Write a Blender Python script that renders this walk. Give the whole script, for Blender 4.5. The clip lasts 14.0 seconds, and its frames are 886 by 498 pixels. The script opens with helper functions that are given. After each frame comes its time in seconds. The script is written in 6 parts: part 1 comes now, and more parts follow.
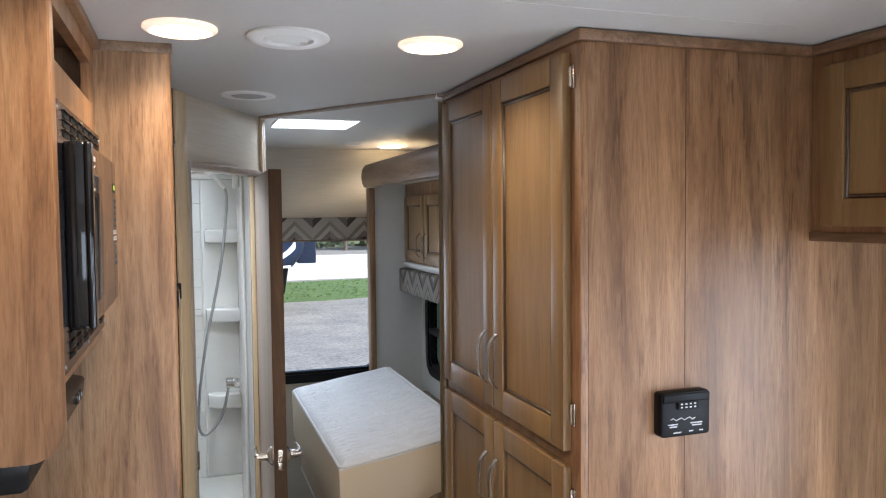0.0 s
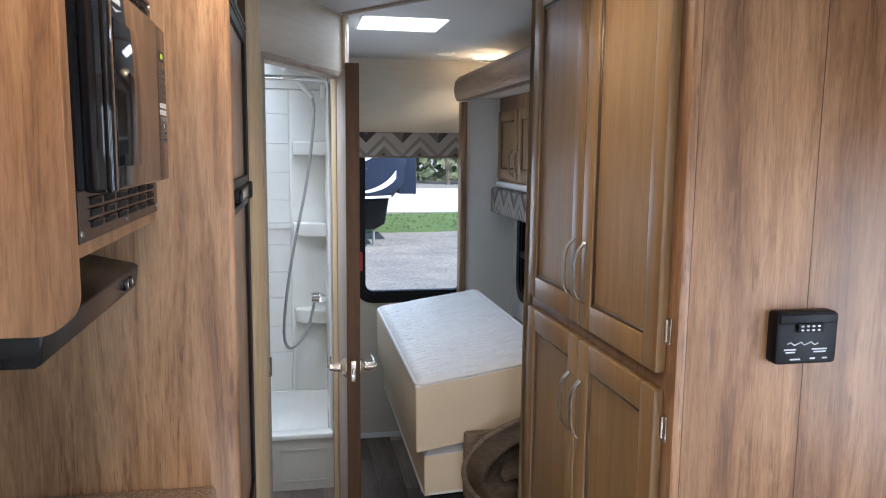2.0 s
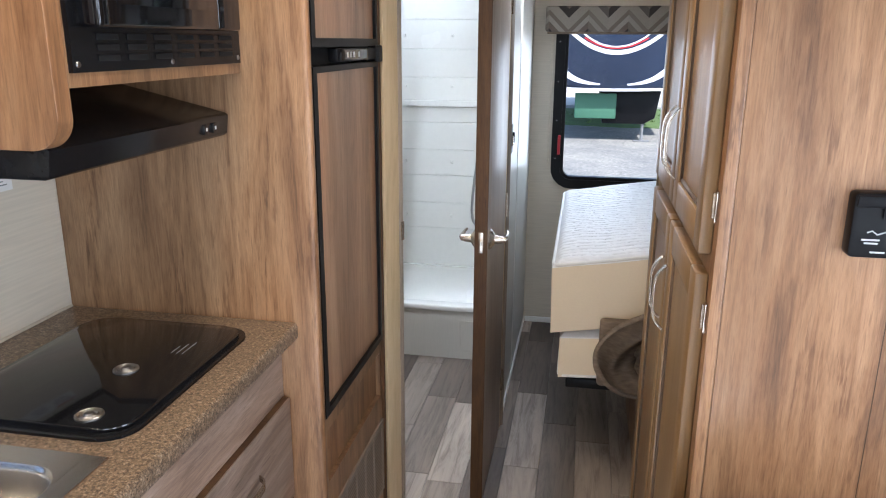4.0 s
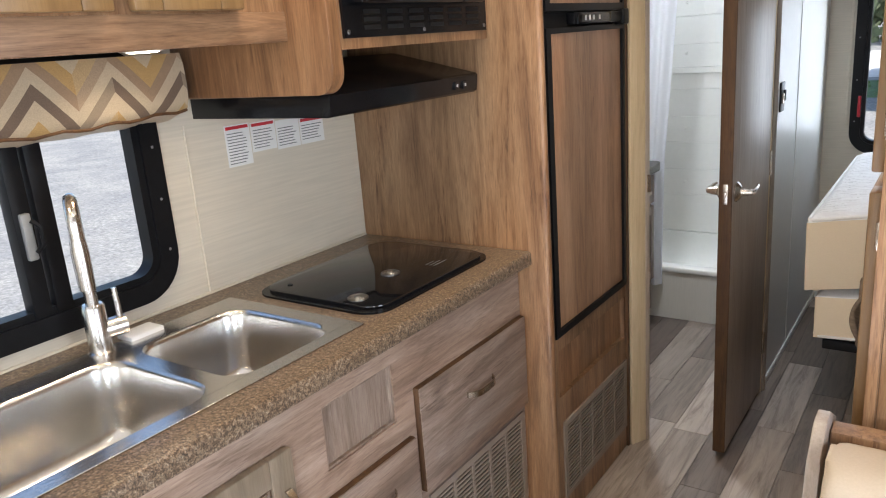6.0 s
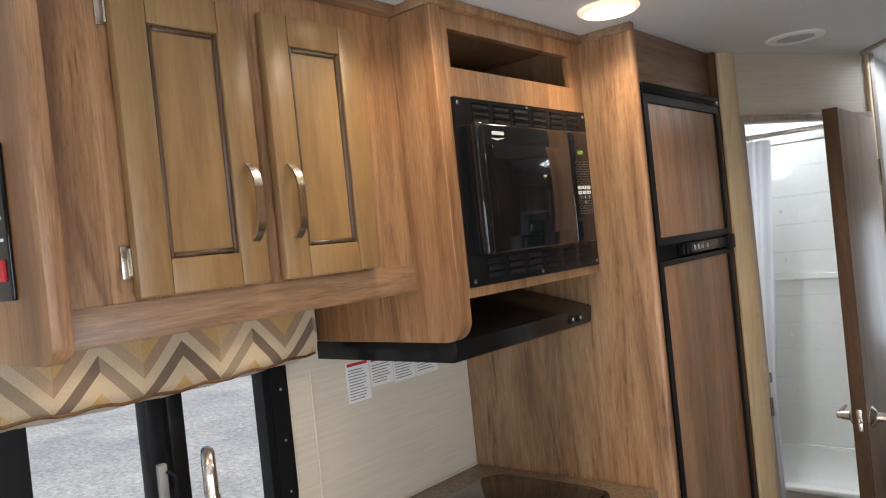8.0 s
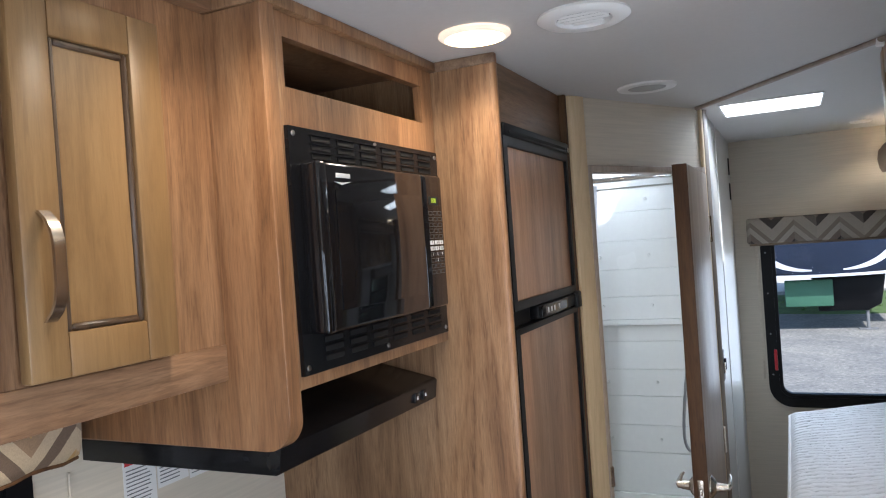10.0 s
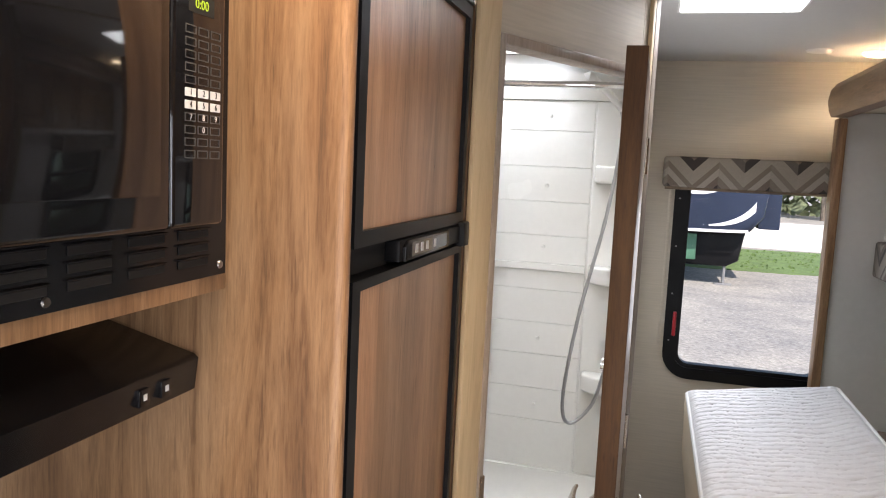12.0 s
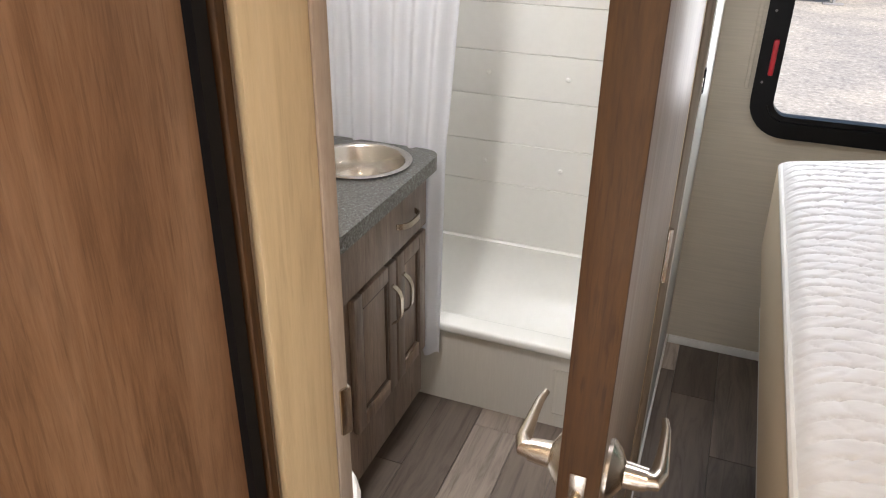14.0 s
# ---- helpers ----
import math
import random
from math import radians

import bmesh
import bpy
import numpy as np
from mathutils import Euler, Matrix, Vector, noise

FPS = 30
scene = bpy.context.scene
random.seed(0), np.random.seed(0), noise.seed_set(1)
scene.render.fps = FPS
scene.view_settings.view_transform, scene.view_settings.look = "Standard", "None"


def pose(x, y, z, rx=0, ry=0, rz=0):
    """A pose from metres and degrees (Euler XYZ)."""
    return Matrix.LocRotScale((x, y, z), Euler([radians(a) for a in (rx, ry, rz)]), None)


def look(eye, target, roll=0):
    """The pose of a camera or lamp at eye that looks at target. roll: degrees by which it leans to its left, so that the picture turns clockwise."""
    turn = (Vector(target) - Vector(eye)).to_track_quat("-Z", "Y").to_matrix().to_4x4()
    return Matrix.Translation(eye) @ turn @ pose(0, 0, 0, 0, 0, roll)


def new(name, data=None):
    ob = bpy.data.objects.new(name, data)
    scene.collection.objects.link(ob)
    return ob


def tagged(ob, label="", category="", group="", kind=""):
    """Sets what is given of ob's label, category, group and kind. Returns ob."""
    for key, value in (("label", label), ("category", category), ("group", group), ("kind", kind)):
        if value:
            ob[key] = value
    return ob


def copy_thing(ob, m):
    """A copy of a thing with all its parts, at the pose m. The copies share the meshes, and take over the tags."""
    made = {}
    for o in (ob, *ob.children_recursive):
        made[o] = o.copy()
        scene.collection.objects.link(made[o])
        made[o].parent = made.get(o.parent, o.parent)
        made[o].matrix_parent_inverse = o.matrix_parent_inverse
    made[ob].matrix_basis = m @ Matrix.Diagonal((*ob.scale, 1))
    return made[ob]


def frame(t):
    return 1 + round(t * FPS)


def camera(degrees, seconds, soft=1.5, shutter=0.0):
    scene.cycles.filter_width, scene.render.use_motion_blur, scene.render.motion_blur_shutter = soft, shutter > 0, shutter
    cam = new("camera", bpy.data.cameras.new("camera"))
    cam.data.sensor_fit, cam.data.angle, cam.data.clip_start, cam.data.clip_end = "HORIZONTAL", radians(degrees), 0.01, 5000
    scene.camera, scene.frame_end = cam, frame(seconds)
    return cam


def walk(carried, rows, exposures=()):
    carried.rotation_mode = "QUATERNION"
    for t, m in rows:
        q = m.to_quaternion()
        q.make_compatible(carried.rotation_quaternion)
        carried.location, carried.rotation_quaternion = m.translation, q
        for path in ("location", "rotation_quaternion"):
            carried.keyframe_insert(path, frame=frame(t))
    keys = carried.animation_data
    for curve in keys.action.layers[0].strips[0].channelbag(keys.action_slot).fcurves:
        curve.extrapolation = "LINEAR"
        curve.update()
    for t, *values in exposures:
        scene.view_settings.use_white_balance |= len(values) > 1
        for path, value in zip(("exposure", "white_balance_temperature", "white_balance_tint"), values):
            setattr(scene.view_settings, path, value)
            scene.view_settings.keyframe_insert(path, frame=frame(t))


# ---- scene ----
cam = camera(61.3, 14.0, soft=1.1)
PATH = [
    (0, (0.028, 0.081, 1.693), (0.671, 1.973, 1.6), -0.6),
    (0.5, (0.031, 0.09, 1.669), (0.607, 2.002, 1.558), 0.3),
    (1, (0.025, 0.102, 1.651), (0.535, 2.03, 1.503), 0.9),
    (1.5, (0.055, 0.141, 1.621), (0.501, 2.081, 1.423), 1.3),
    (2, (0.128, 0.244, 1.59), (0.506, 2.191, 1.329), 0.6),
    (2.2, (0.157, 0.277, 1.579), (0.492, 2.228, 1.289), -0.0),
    (4.3, (0.633, 0.272, 1.497), (0.123, 2.118, 0.921), 1.1),
    (4.5, (0.668, 0.251, 1.483), (0.046, 2.054, 0.881), 1.5),
    (5, (0.757, 0.187, 1.46), (-0.121, 1.86, 0.803), -0.0),
    (5.5, (0.838, 0.125, 1.443), (-0.17, 1.727, 0.797), -2.3),
    (6, (0.878, 0.091, 1.45), (-0.24, 1.66, 0.913), -4.4),
    (6.5, (0.864, 0.068, 1.479), (-0.372, 1.605, 1.148), -6.1),
    (7, (0.852, 0.045, 1.52), (-0.441, 1.563, 1.36), -6.4),
    (7.2, (0.847, 0.041, 1.523), (-0.458, 1.552, 1.414), -6.6),
    (9.3, (0.679, 0.126, 1.65), (-0.503, 1.738, 1.698), -5.7),
    (9.5, (0.655, 0.16, 1.646), (-0.449, 1.827, 1.688), -5.5),
    (10, (0.556, 0.289, 1.657), (-0.289, 2.102, 1.648), -4.0),
    (10.5, (0.442, 0.42, 1.65), (-0.197, 2.315, 1.598), -2.7),
    (11, (0.395, 0.577, 1.637), (-0.168, 2.493, 1.523), -1.9),
    (11.5, (0.377, 0.795, 1.638), (-0.158, 2.715, 1.471), -0.1),
    (12, (0.335, 1.019, 1.606), (-0.198, 2.934, 1.381), 2.7),
    (12.5, (0.291, 1.253, 1.585), (-0.269, 3.15, 1.286), 3.4),
    (13, (0.334, 1.493, 1.55), (-0.309, 3.339, 1.125), 2.7),
    (13.5, (0.374, 1.69, 1.505), (-0.334, 3.44, 0.843), 2.0),
    (14, (0.351, 1.923, 1.45), (-0.285, 3.589, 0.545), 0.9),
]
walk(cam, [(t, look(eye, target, roll)) for t, eye, target, roll in PATH],
     [(0, 0.68, 5900, 11), (2, 0.76, 5650, 11), (4.3, 1.14, 5800, 11), (5.5, 1.1, 6000, 11), (7, 0.78, 6250, 12), (9.5, 0.58, 5900, 10), (10.5, 0.60, 5600, 11),
      (11.5, 0.95, 6050, 13), (12.5, 1.0, 6900, 18), (14, 1.2, 6900, 16)])

# ---- world and sun ----
world = bpy.data.worlds.new("sky")
scene.world = world
world.use_nodes = True
wn = world.node_tree.nodes
sky = wn.new("ShaderNodeTexSky")
sky.sky_type, sky.sun_disc = "NISHITA", False
sky.sun_elevation, sky.sun_rotation = radians(48), radians(144)
wn["Background"].inputs["Strength"].default_value = 0.15
world.node_tree.links.new(sky.outputs[0], wn["Background"].inputs["Color"])
sun_data = bpy.data.lights.new("sun", "SUN")
sun_data.energy, sun_data.angle, sun_data.color = 3.9, radians(0.6), (1.0, 0.95, 0.88)
sun = new("sun", sun_data)
sun.matrix_world = look((5, -7, 9.5), (0, 0, 0))

WARM = (1.0, 0.82, 0.59)


def lamp(name, x, y, z, r, watts, color=WARM, turn=(0, 0, 0)):
    d = bpy.data.lights.new(name, "AREA")
    d.shape, d.size, d.energy, d.color = "DISK", r * 2, watts, color
    d.spread = radians(138)
    ob = new(name, d)
    ob.matrix_world = pose(x, y, z, *turn)
    return ob


def window_light(name, x, y, z, w, h, watts, turn, color=(0.86, 0.93, 1.0)):
    d = bpy.data.lights.new(name, "AREA")
    d.shape, d.size, d.size_y, d.energy, d.color = "RECTANGLE", w, h, watts, color
    ob = new(name, d)
    ob.matrix_world = pose(x, y, z, *turn)
    return ob


CEIL = 2.065
# The last two lamps are unseen, added to light the front end.
LAMPS = [(0.022, 1.648), (0.537, 1.650), (0.0, 1.09), (1.065, 3.99), (0.54, 0.55), (0.3, -0.9)]
for lx, ly in LAMPS:
    lamp("ceiling_lamp_light", lx, ly, CEIL - 0.020, 0.055, 1.3 if ly > 3 else 1.5 if ly > 0.9 else 0.75)
# Unseen lamp, added to brighten the bathroom.
ADDED_BATH_LAMP = (-0.22, 2.95)
lamp("ceiling_lamp_light", *ADDED_BATH_LAMP, CEIL - 0.020, 0.055, 5.6, (0.88, 0.94, 1.0))
window_light("dinette_window_light", 1.73, 0.60, 1.25, 1.1, 0.6, 11, (0, 90, 0))
# Unseen opening's light, added low at the side to brighten floor and cabinets.
window_light("entry_door_light", 1.745, -1.15, 0.95, 1.8, 0.66, 26, (0, 90, 0))
# Added fill from an unseen front window.
window_light("front_window_light", 0.5, -1.93, 1.3, 1.1, 0.7, 8, (-90, 0, 180))
window_light("skylight_light", 0.52, 3.135, 2.2, 0.3, 0.27, 3.4, (0, 0, 0))
window_light("rear_window_light", 0.56, 4.16, 1.20, 0.42, 0.62, 1.8, (-90, 0, 0))
shaft = window_light("shower_skylight_light", -0.2, 3.86, 2.19, 0.4, 0.28, 2.2, (0, 0, 0))
shaft.data.spread = radians(110)

# ---- materials ----


def rgb(c):
    return (*c, 1.0)


class Mat:
    def __init__(self, name, color=(0.5, 0.5, 0.5), rough=0.5, metal=0.0, spec=0.5):
        self.m = bpy.data.materials.new(name)
        self.m.use_nodes = True
        self.t = self.m.node_tree
        self.n = self.t.nodes
        self.b = self.n["Principled BSDF"]
        self.b.inputs["Base Color"].default_value = rgb(color)
        self.b.inputs["Roughness"].default_value = rough
        self.b.inputs["Metallic"].default_value = metal
        self.b.inputs["Specular IOR Level"].default_value = spec
        self.where = None

    def link(self, a, b):
        self.t.links.new(a, b)

    def math(self, op, a, b=None):
        n = self.n.new("ShaderNodeMath")
        n.operation = op
        for i, v in enumerate((a, b)):
            if v is None:
                continue
            if isinstance(v, (int, float)):
                n.inputs[i].default_value = v
            else:
                self.link(v, n.inputs[i])
        return n.outputs[0]

    def coords(self, scale=(1, 1, 1), turn=(0, 0, 0)):
        """World position, moved by a random step for each object."""
        if self.where is None:
            g = self.n.new("ShaderNodeNewGeometry")
            o = self.n.new("ShaderNodeObjectInfo")
            k = self.math("MULTIPLY", o.outputs["Random"], 23.0)
            a = self.n.new("ShaderNodeVectorMath")
            a.operation = "ADD"
            self.link(g.outputs["Position"], a.inputs[0])
            self.link(k, a.inputs[1])
            self.where = a.outputs[0]
        p = self.n.new("ShaderNodeMapping")
        p.inputs["Scale"].default_value = scale
        p.inputs["Rotation"].default_value = [radians(v) for v in turn]
        self.link(self.where, p.inputs["Vector"])
        return p.outputs[0]

    def noise(self, scale=5.0, stretch=(1, 1, 1), detail=4.0, rough=0.55, distort=0.0, turn=(0, 0, 0)):
        n = self.n.new("ShaderNodeTexNoise")
        n.inputs["Scale"].default_value = scale
        n.inputs["Detail"].default_value = detail
        n.inputs["Roughness"].default_value = rough
        n.inputs["Distortion"].default_value = distort
        self.link(self.coords(stretch, turn), n.inputs["Vector"])
        return n.outputs["Fac"]

    def ramp(self, fac, stops):
        r = self.n.new("ShaderNodeValToRGB")
        e = r.color_ramp.elements
        while len(e) < len(stops):
            e.new(0.5)
        for el, (p, c) in zip(e, stops):
            el.position, el.color = p, rgb(c)
        self.link(fac, r.inputs[0])
        return r.outputs[0]

    def mix(self, a, b, fac, mode="MIX"):
        n = self.n.new("ShaderNodeMix")
        n.data_type, n.blend_type = "RGBA", mode
        for sock, v in ((n.inputs[0], fac), (n.inputs[6], a), (n.inputs[7], b)):
            if isinstance(v, (int, float)):
                sock.default_value = v
            elif isinstance(v, tuple):
                sock.default_value = rgb(v)
            else:
                self.link(v, sock)
        return n.outputs[2]

    def color(self, sock):
        self.link(sock, self.b.inputs["Base Color"])

    def rough(self, sock, lo, hi):
        n = self.n.new("ShaderNodeMapRange")
        n.inputs[3].default_value, n.inputs[4].default_value = lo, hi
        self.link(sock, n.inputs[0])
        self.link(n.outputs[0], self.b.inputs["Roughness"])

    def bump(self, fac, strength=0.2, dist=0.002):
        n = self.n.new("ShaderNodeBump")
        n.inputs["Strength"].default_value = strength
        n.inputs["Distance"].default_value = dist
        self.link(fac, n.inputs["Height"])
        self.link(n.outputs[0], self.b.inputs["Normal"])


def wood(name, dark, mid, light, grain="z", rough=(0.32, 0.5), streak=1.0):
    """Printed wood laminate: boards of differing tone, long streaks, fine fibres and a few knots along one axis."""
    w = Mat(name)
    long = {"z": (1, 1, 0.085), "y": (1, 0.085, 1), "x": (0.085, 1, 1)}[grain]
    board = {"z": (1, 1, 0.015), "y": (1, 0.015, 1), "x": (0.015, 1, 1)}[grain]
    k = {"z": (1, 1, 0.22), "y": (1, 0.22, 1), "x": (0.22, 1, 1)}[grain]
    broad = w.noise(19.0, long, 9.0, 0.72, 1.2)
    patch = w.noise(2.6, k, 3.0, 0.5, 0.8)
    tone = w.noise(11.0, board, 2.0, 0.5)
    fibre = w.noise(300.0, long, 4.0, 0.7)
    thin = {"z": (1, 1, 0.045), "y": (1, 0.045, 1), "x": (0.045, 1, 1)}[grain]
    pores = w.noise(260.0, thin, 2.0, 0.7)
    dashes = w.noise(120.0, long, 3.0, 0.65)
    base = w.ramp(broad, [(0.26, dark), (0.47, mid), (0.70, light)])
    shift = w.ramp(tone, [(0.36, (0.58, 0.53, 0.50)), (0.47, (0.94, 0.93, 0.92)), (0.53, (1.0, 1.0, 1.0)), (0.64, (1.15, 1.17, 1.20))])
    c = w.mix(base, shift, 0.50 * streak, "MULTIPLY")
    fine = w.ramp(fibre, [(0.36, (0.50, 0.46, 0.43)), (0.58, (1.06, 1.06, 1.06))])
    c = w.mix(c, fine, 0.34 * streak, "MULTIPLY")
    fleck = w.ramp(pores, [(0.36, (0.34, 0.28, 0.24)), (0.43, (1.0, 1.0, 1.0))])
    c = w.mix(c, fleck, 0.30 * streak, "MULTIPLY")
    dash = w.ramp(dashes, [(0.40, (0.40, 0.33, 0.28)), (0.47, (1.0, 1.0, 1.0))])
    cluster = w.ramp(w.noise(7.0, k, 4.0, 0.6, 1.0), [(0.50, (0.10, 0.10, 0.10)), (0.66, (0.95, 0.95, 0.95))])
    c = w.mix(c, w.mix((1.0, 1.0, 1.0), dash, cluster), 0.75 * streak, "MULTIPLY")
    cloud = w.ramp(w.noise(4.0, k, 5.0, 0.62, 1.4), [(0.36, (0.62, 0.56, 0.52)), (0.50, (1.0, 1.0, 1.0)), (0.66, (1.10, 1.10, 1.08))])
    c = w.mix(c, cloud, 0.55 * streak, "MULTIPLY")
    grey = w.ramp(patch, [(0.40, (1.0, 1.0, 1.0)), (0.60, (0.82, 0.94, 1.06))])
    c = w.mix(c, grey, 0.9 * streak, "MULTIPLY")
    knot = w.ramp(w.noise(5.5, k, 3.0, 0.55, 2.2), [(0.64, (1, 1, 1)), (0.76, (0.42, 0.36, 0.31))])
    w.color(w.mix(c, knot, 0.8 * streak, "MULTIPLY"))
    w.rough(fibre, *rough)
    w.bump(fibre, 0.1, 0.0008)
    return w.m


def painted(name, color, vary=0.06, rough=0.5, bump=0.1, scale=40.0, stretch=(1, 1, 1), spec=0.4):
    p = Mat(name, color, rough, 0, spec)
    f = p.noise(scale, stretch, 3.0)
    g = p.noise(2.2, (1, 1, 1), 3.0)
    lo = tuple(v * (1 - vary) for v in color)
    hi = tuple(min(1, v * (1 + vary)) for v in color)
    c = p.mix(p.ramp(f, [(0.35, lo), (0.65, hi)]), p.ramp(g, [(0.35, lo), (0.7, hi)]), 0.5)
    p.color(c)
    p.rough(g, max(0.02, rough - 0.06), min(1, rough + 0.06))
    if bump:
        p.bump(f, bump, 0.001)
    return p.m


def metal(name, color, rough, stretch=(1, 1, 30)):
    p = Mat(name, color, rough, 1.0)
    f = p.noise(60.0, stretch, 2.0)
    p.rough(f, rough * 0.93, rough * 1.08)
    return p.m


LAM = wood("hickory_laminate", (0.112, 0.052, 0.022), (0.280, 0.141, 0.063), (0.42, 0.236, 0.120))
LAM_Y = wood("hickory_laminate_rail", (0.095, 0.048, 0.024), (0.22, 0.118, 0.060), (0.34, 0.20, 0.11), "y")
# Base cabinet hickory: the cool daylight on it is put into the colour.
LAM_H = wood("hickory_laminate_crosswise", (0.135, 0.082, 0.056), (0.300, 0.196, 0.136), (0.45, 0.320, 0.240), "y")
GRILLE = painted("taupe_grille_plastic", (0.235, 0.185, 0.145), 0.08, 0.42, 0.05, 30.0)
# Upright-grain hickory, greyed for daylight in the same way.
BASEWOOD = wood("grey_hickory_laminate", (0.13, 0.078, 0.052), (0.28, 0.180, 0.122), (0.42, 0.295, 0.215), "z")
FASCIA = wood("dark_hickory_fascia", (0.085, 0.047, 0.027), (0.165, 0.096, 0.056), (0.24, 0.148, 0.09), "y")
MAPLE = wood("stained_maple", (0.170, 0.092, 0.034), (0.240, 0.135, 0.052), (0.305, 0.180, 0.073), "z", (0.33, 0.46), 0.35)
GLAZE = wood("dark_glaze", (0.05, 0.028, 0.014), (0.09, 0.05, 0.026), (0.13, 0.075, 0.04))
PALE = wood("pale_maple_trim", (0.55, 0.41, 0.24), (0.66, 0.51, 0.31), (0.73, 0.58, 0.38), "z", (0.4, 0.55), 0.22)
DOORWOOD = wood("grey_brown_door_skin", (0.27, 0.205, 0.155), (0.36, 0.285, 0.225), (0.43, 0.35, 0.28), "z", (0.35, 0.5), 0.5)
# Lighter than the hickory: the door panels' sheen is put into the colour.
FRIDGEWOOD = wood("refrigerator_panel_laminate", (0.180, 0.083, 0.039), (0.380, 0.198, 0.102), (0.50, 0.290, 0.165), "z", (0.24, 0.36), 0.8)
TAUPE = wood("taupe_maple_door", (0.135, 0.098, 0.064), (0.200, 0.148, 0.098), (0.265, 0.202, 0.138), "z", (0.35, 0.5), 0.35)
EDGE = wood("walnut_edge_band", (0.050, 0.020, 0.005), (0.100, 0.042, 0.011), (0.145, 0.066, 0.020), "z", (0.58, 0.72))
BATHWOOD = wood("bath_vanity_laminate", (0.13, 0.085, 0.06), (0.22, 0.15, 0.11), (0.31, 0.225, 0.17))
WALL = painted("linen_wall_board", (0.57, 0.508, 0.412), 0.10, 0.5, 0.15, 45.0, (0.12, 0.12, 4))
WALL_COOL = painted("smooth_grey_wall_board", (0.62, 0.61, 0.58), 0.03, 0.4, 0.05)
CEILING = painted("ceiling_board", (0.57, 0.555, 0.53), 0.03, 0.6, 0.06, 80.0)
WHITE = painted("white_plastic", (0.80, 0.79, 0.76), 0.02, 0.35, 0.0)
SHOWER = painted("shower_surround_plastic", (0.78, 0.77, 0.72), 0.02, 0.25, 0.02)
APRON = painted("tub_apron_board", (0.55, 0.52, 0.46), 0.05, 0.45, 0.1, 60.0, (5, 5, 0.3))
BLACK = painted("black_frame_plastic", (0.007, 0.007, 0.008), 0.2, 0.40, 0.05, spec=0.14)
GLOSS = painted("black_gloss", (0.006, 0.006, 0.007), 0.1, 0.05, 0.0, spec=0.5)
BLACKMETAL = painted("black_enamel", (0.007, 0.007, 0.008), 0.15, 0.22, 0.02, spec=0.25)
# Near-black for painted shade in slots and recesses, and for dark displays.
SHADE_SCREEN_BLACK = painted("dark_hollow", (0.004, 0.004, 0.004), 0.1, 0.8, 0.0)
STEEL = Mat("brushed_steel", (0.60, 0.57, 0.53), 0.25, 1.0).m
NICKEL = metal("satin_nickel", (0.55, 0.49, 0.42), 0.26)
CHROME = metal("chrome", (0.8, 0.8, 0.8), 0.08)
HOSE = metal("shower_hose_steel", (0.42, 0.42, 0.42), 0.35)
KNOB = metal("dull_steel", (0.22, 0.21, 0.20), 0.35)
GRILLE_PALE = painted("pale_speaker_mesh", (0.42, 0.41, 0.39), 0.15, 0.6, 0.4, 400.0)
RED = painted("red_plastic", (0.45, 0.02, 0.03), 0.1, 0.4, 0.0)
GREY = painted("grey_plastic", (0.20, 0.20, 0.20), 0.1, 0.4, 0.0)
PAPER = painted("paper_label", (0.72, 0.71, 0.69), 0.03, 0.6, 0.0)
KEYLINE = painted("dim_key_outline", (0.05, 0.05, 0.05), 0.05, 0.5, 0.0)
INK = painted("grey_ink", (0.13, 0.13, 0.135), 0.05, 0.6, 0.0)
PRINT = painted("pale_print", (0.55, 0.55, 0.55), 0.05, 0.5, 0.0)
CURTAIN = painted("white_shower_curtain", (0.80, 0.80, 0.82), 0.02, 0.7, 0.2, 300.0)
TANCLOTH = painted("tan_curtain_cloth", (0.42, 0.33, 0.21), 0.08, 0.85, 0.3, 300.0)
VINYL = painted("tan_vinyl", (0.47, 0.38, 0.28), 0.05, 0.42, 0.25, 260.0)
VINYL_GREY = painted("grey_vinyl", (0.42, 0.41, 0.38), 0.05, 0.42, 0.25, 260.0)
PIPING = painted("white_piping", (0.78, 0.76, 0.72), 0.03, 0.5, 0.0)


def quilting():
    q = Mat("mattress_quilting", (0.80, 0.79, 0.78), 0.48)
    f = q.noise(26.0, (0.30, 1.0, 1.0), 4.0, 0.6, 1.2)
    g = q.noise(200.0, (1, 1, 1), 2.0)
    q.color(q.ramp(f, [(0.3, (0.74, 0.72, 0.71)), (0.6, (0.83, 0.82, 0.81))]))
    q.bump(g, 0.25, 0.001)
    return q.m


TICKING = quilting()
TICK_SIDE = painted("mattress_side_cloth", (0.72, 0.60, 0.44), 0.05, 0.8, 0.3, 220.0, (1, 1, 3))
SPREAD = painted("brown_bedspread", (0.20, 0.148, 0.105), 0.38, 0.75, 0.35, 34.0, (1, 1, 4))


def granite(name, tint, much=0.35):
    g = Mat(name, rough=0.3)
    a = g.noise(330.0, (1, 1, 1), 2.0, 0.7)
    b = g.noise(150.0, (1, 1, 1), 6.0, 0.75, 0.4)
    c = g.ramp(b, [(0.36, (0.025, 0.018, 0.013)), (0.46, (0.110, 0.074, 0.046)), (0.55, (0.195, 0.142, 0.096)), (0.66, (0.33, 0.285, 0.228))])
    d = g.ramp(a, [(0.36, (0.15, 0.12, 0.10)), (0.5, (1, 1, 1)), (0.66, (1.5, 1.45, 1.4))])
    g.color(g.mix(g.mix(c, d, 0.75, "MULTIPLY"), tint, much, "MULTIPLY"))
    g.rough(a, 0.22, 0.4)
    g.bump(a, 0.08, 0.0006)
    return g.m


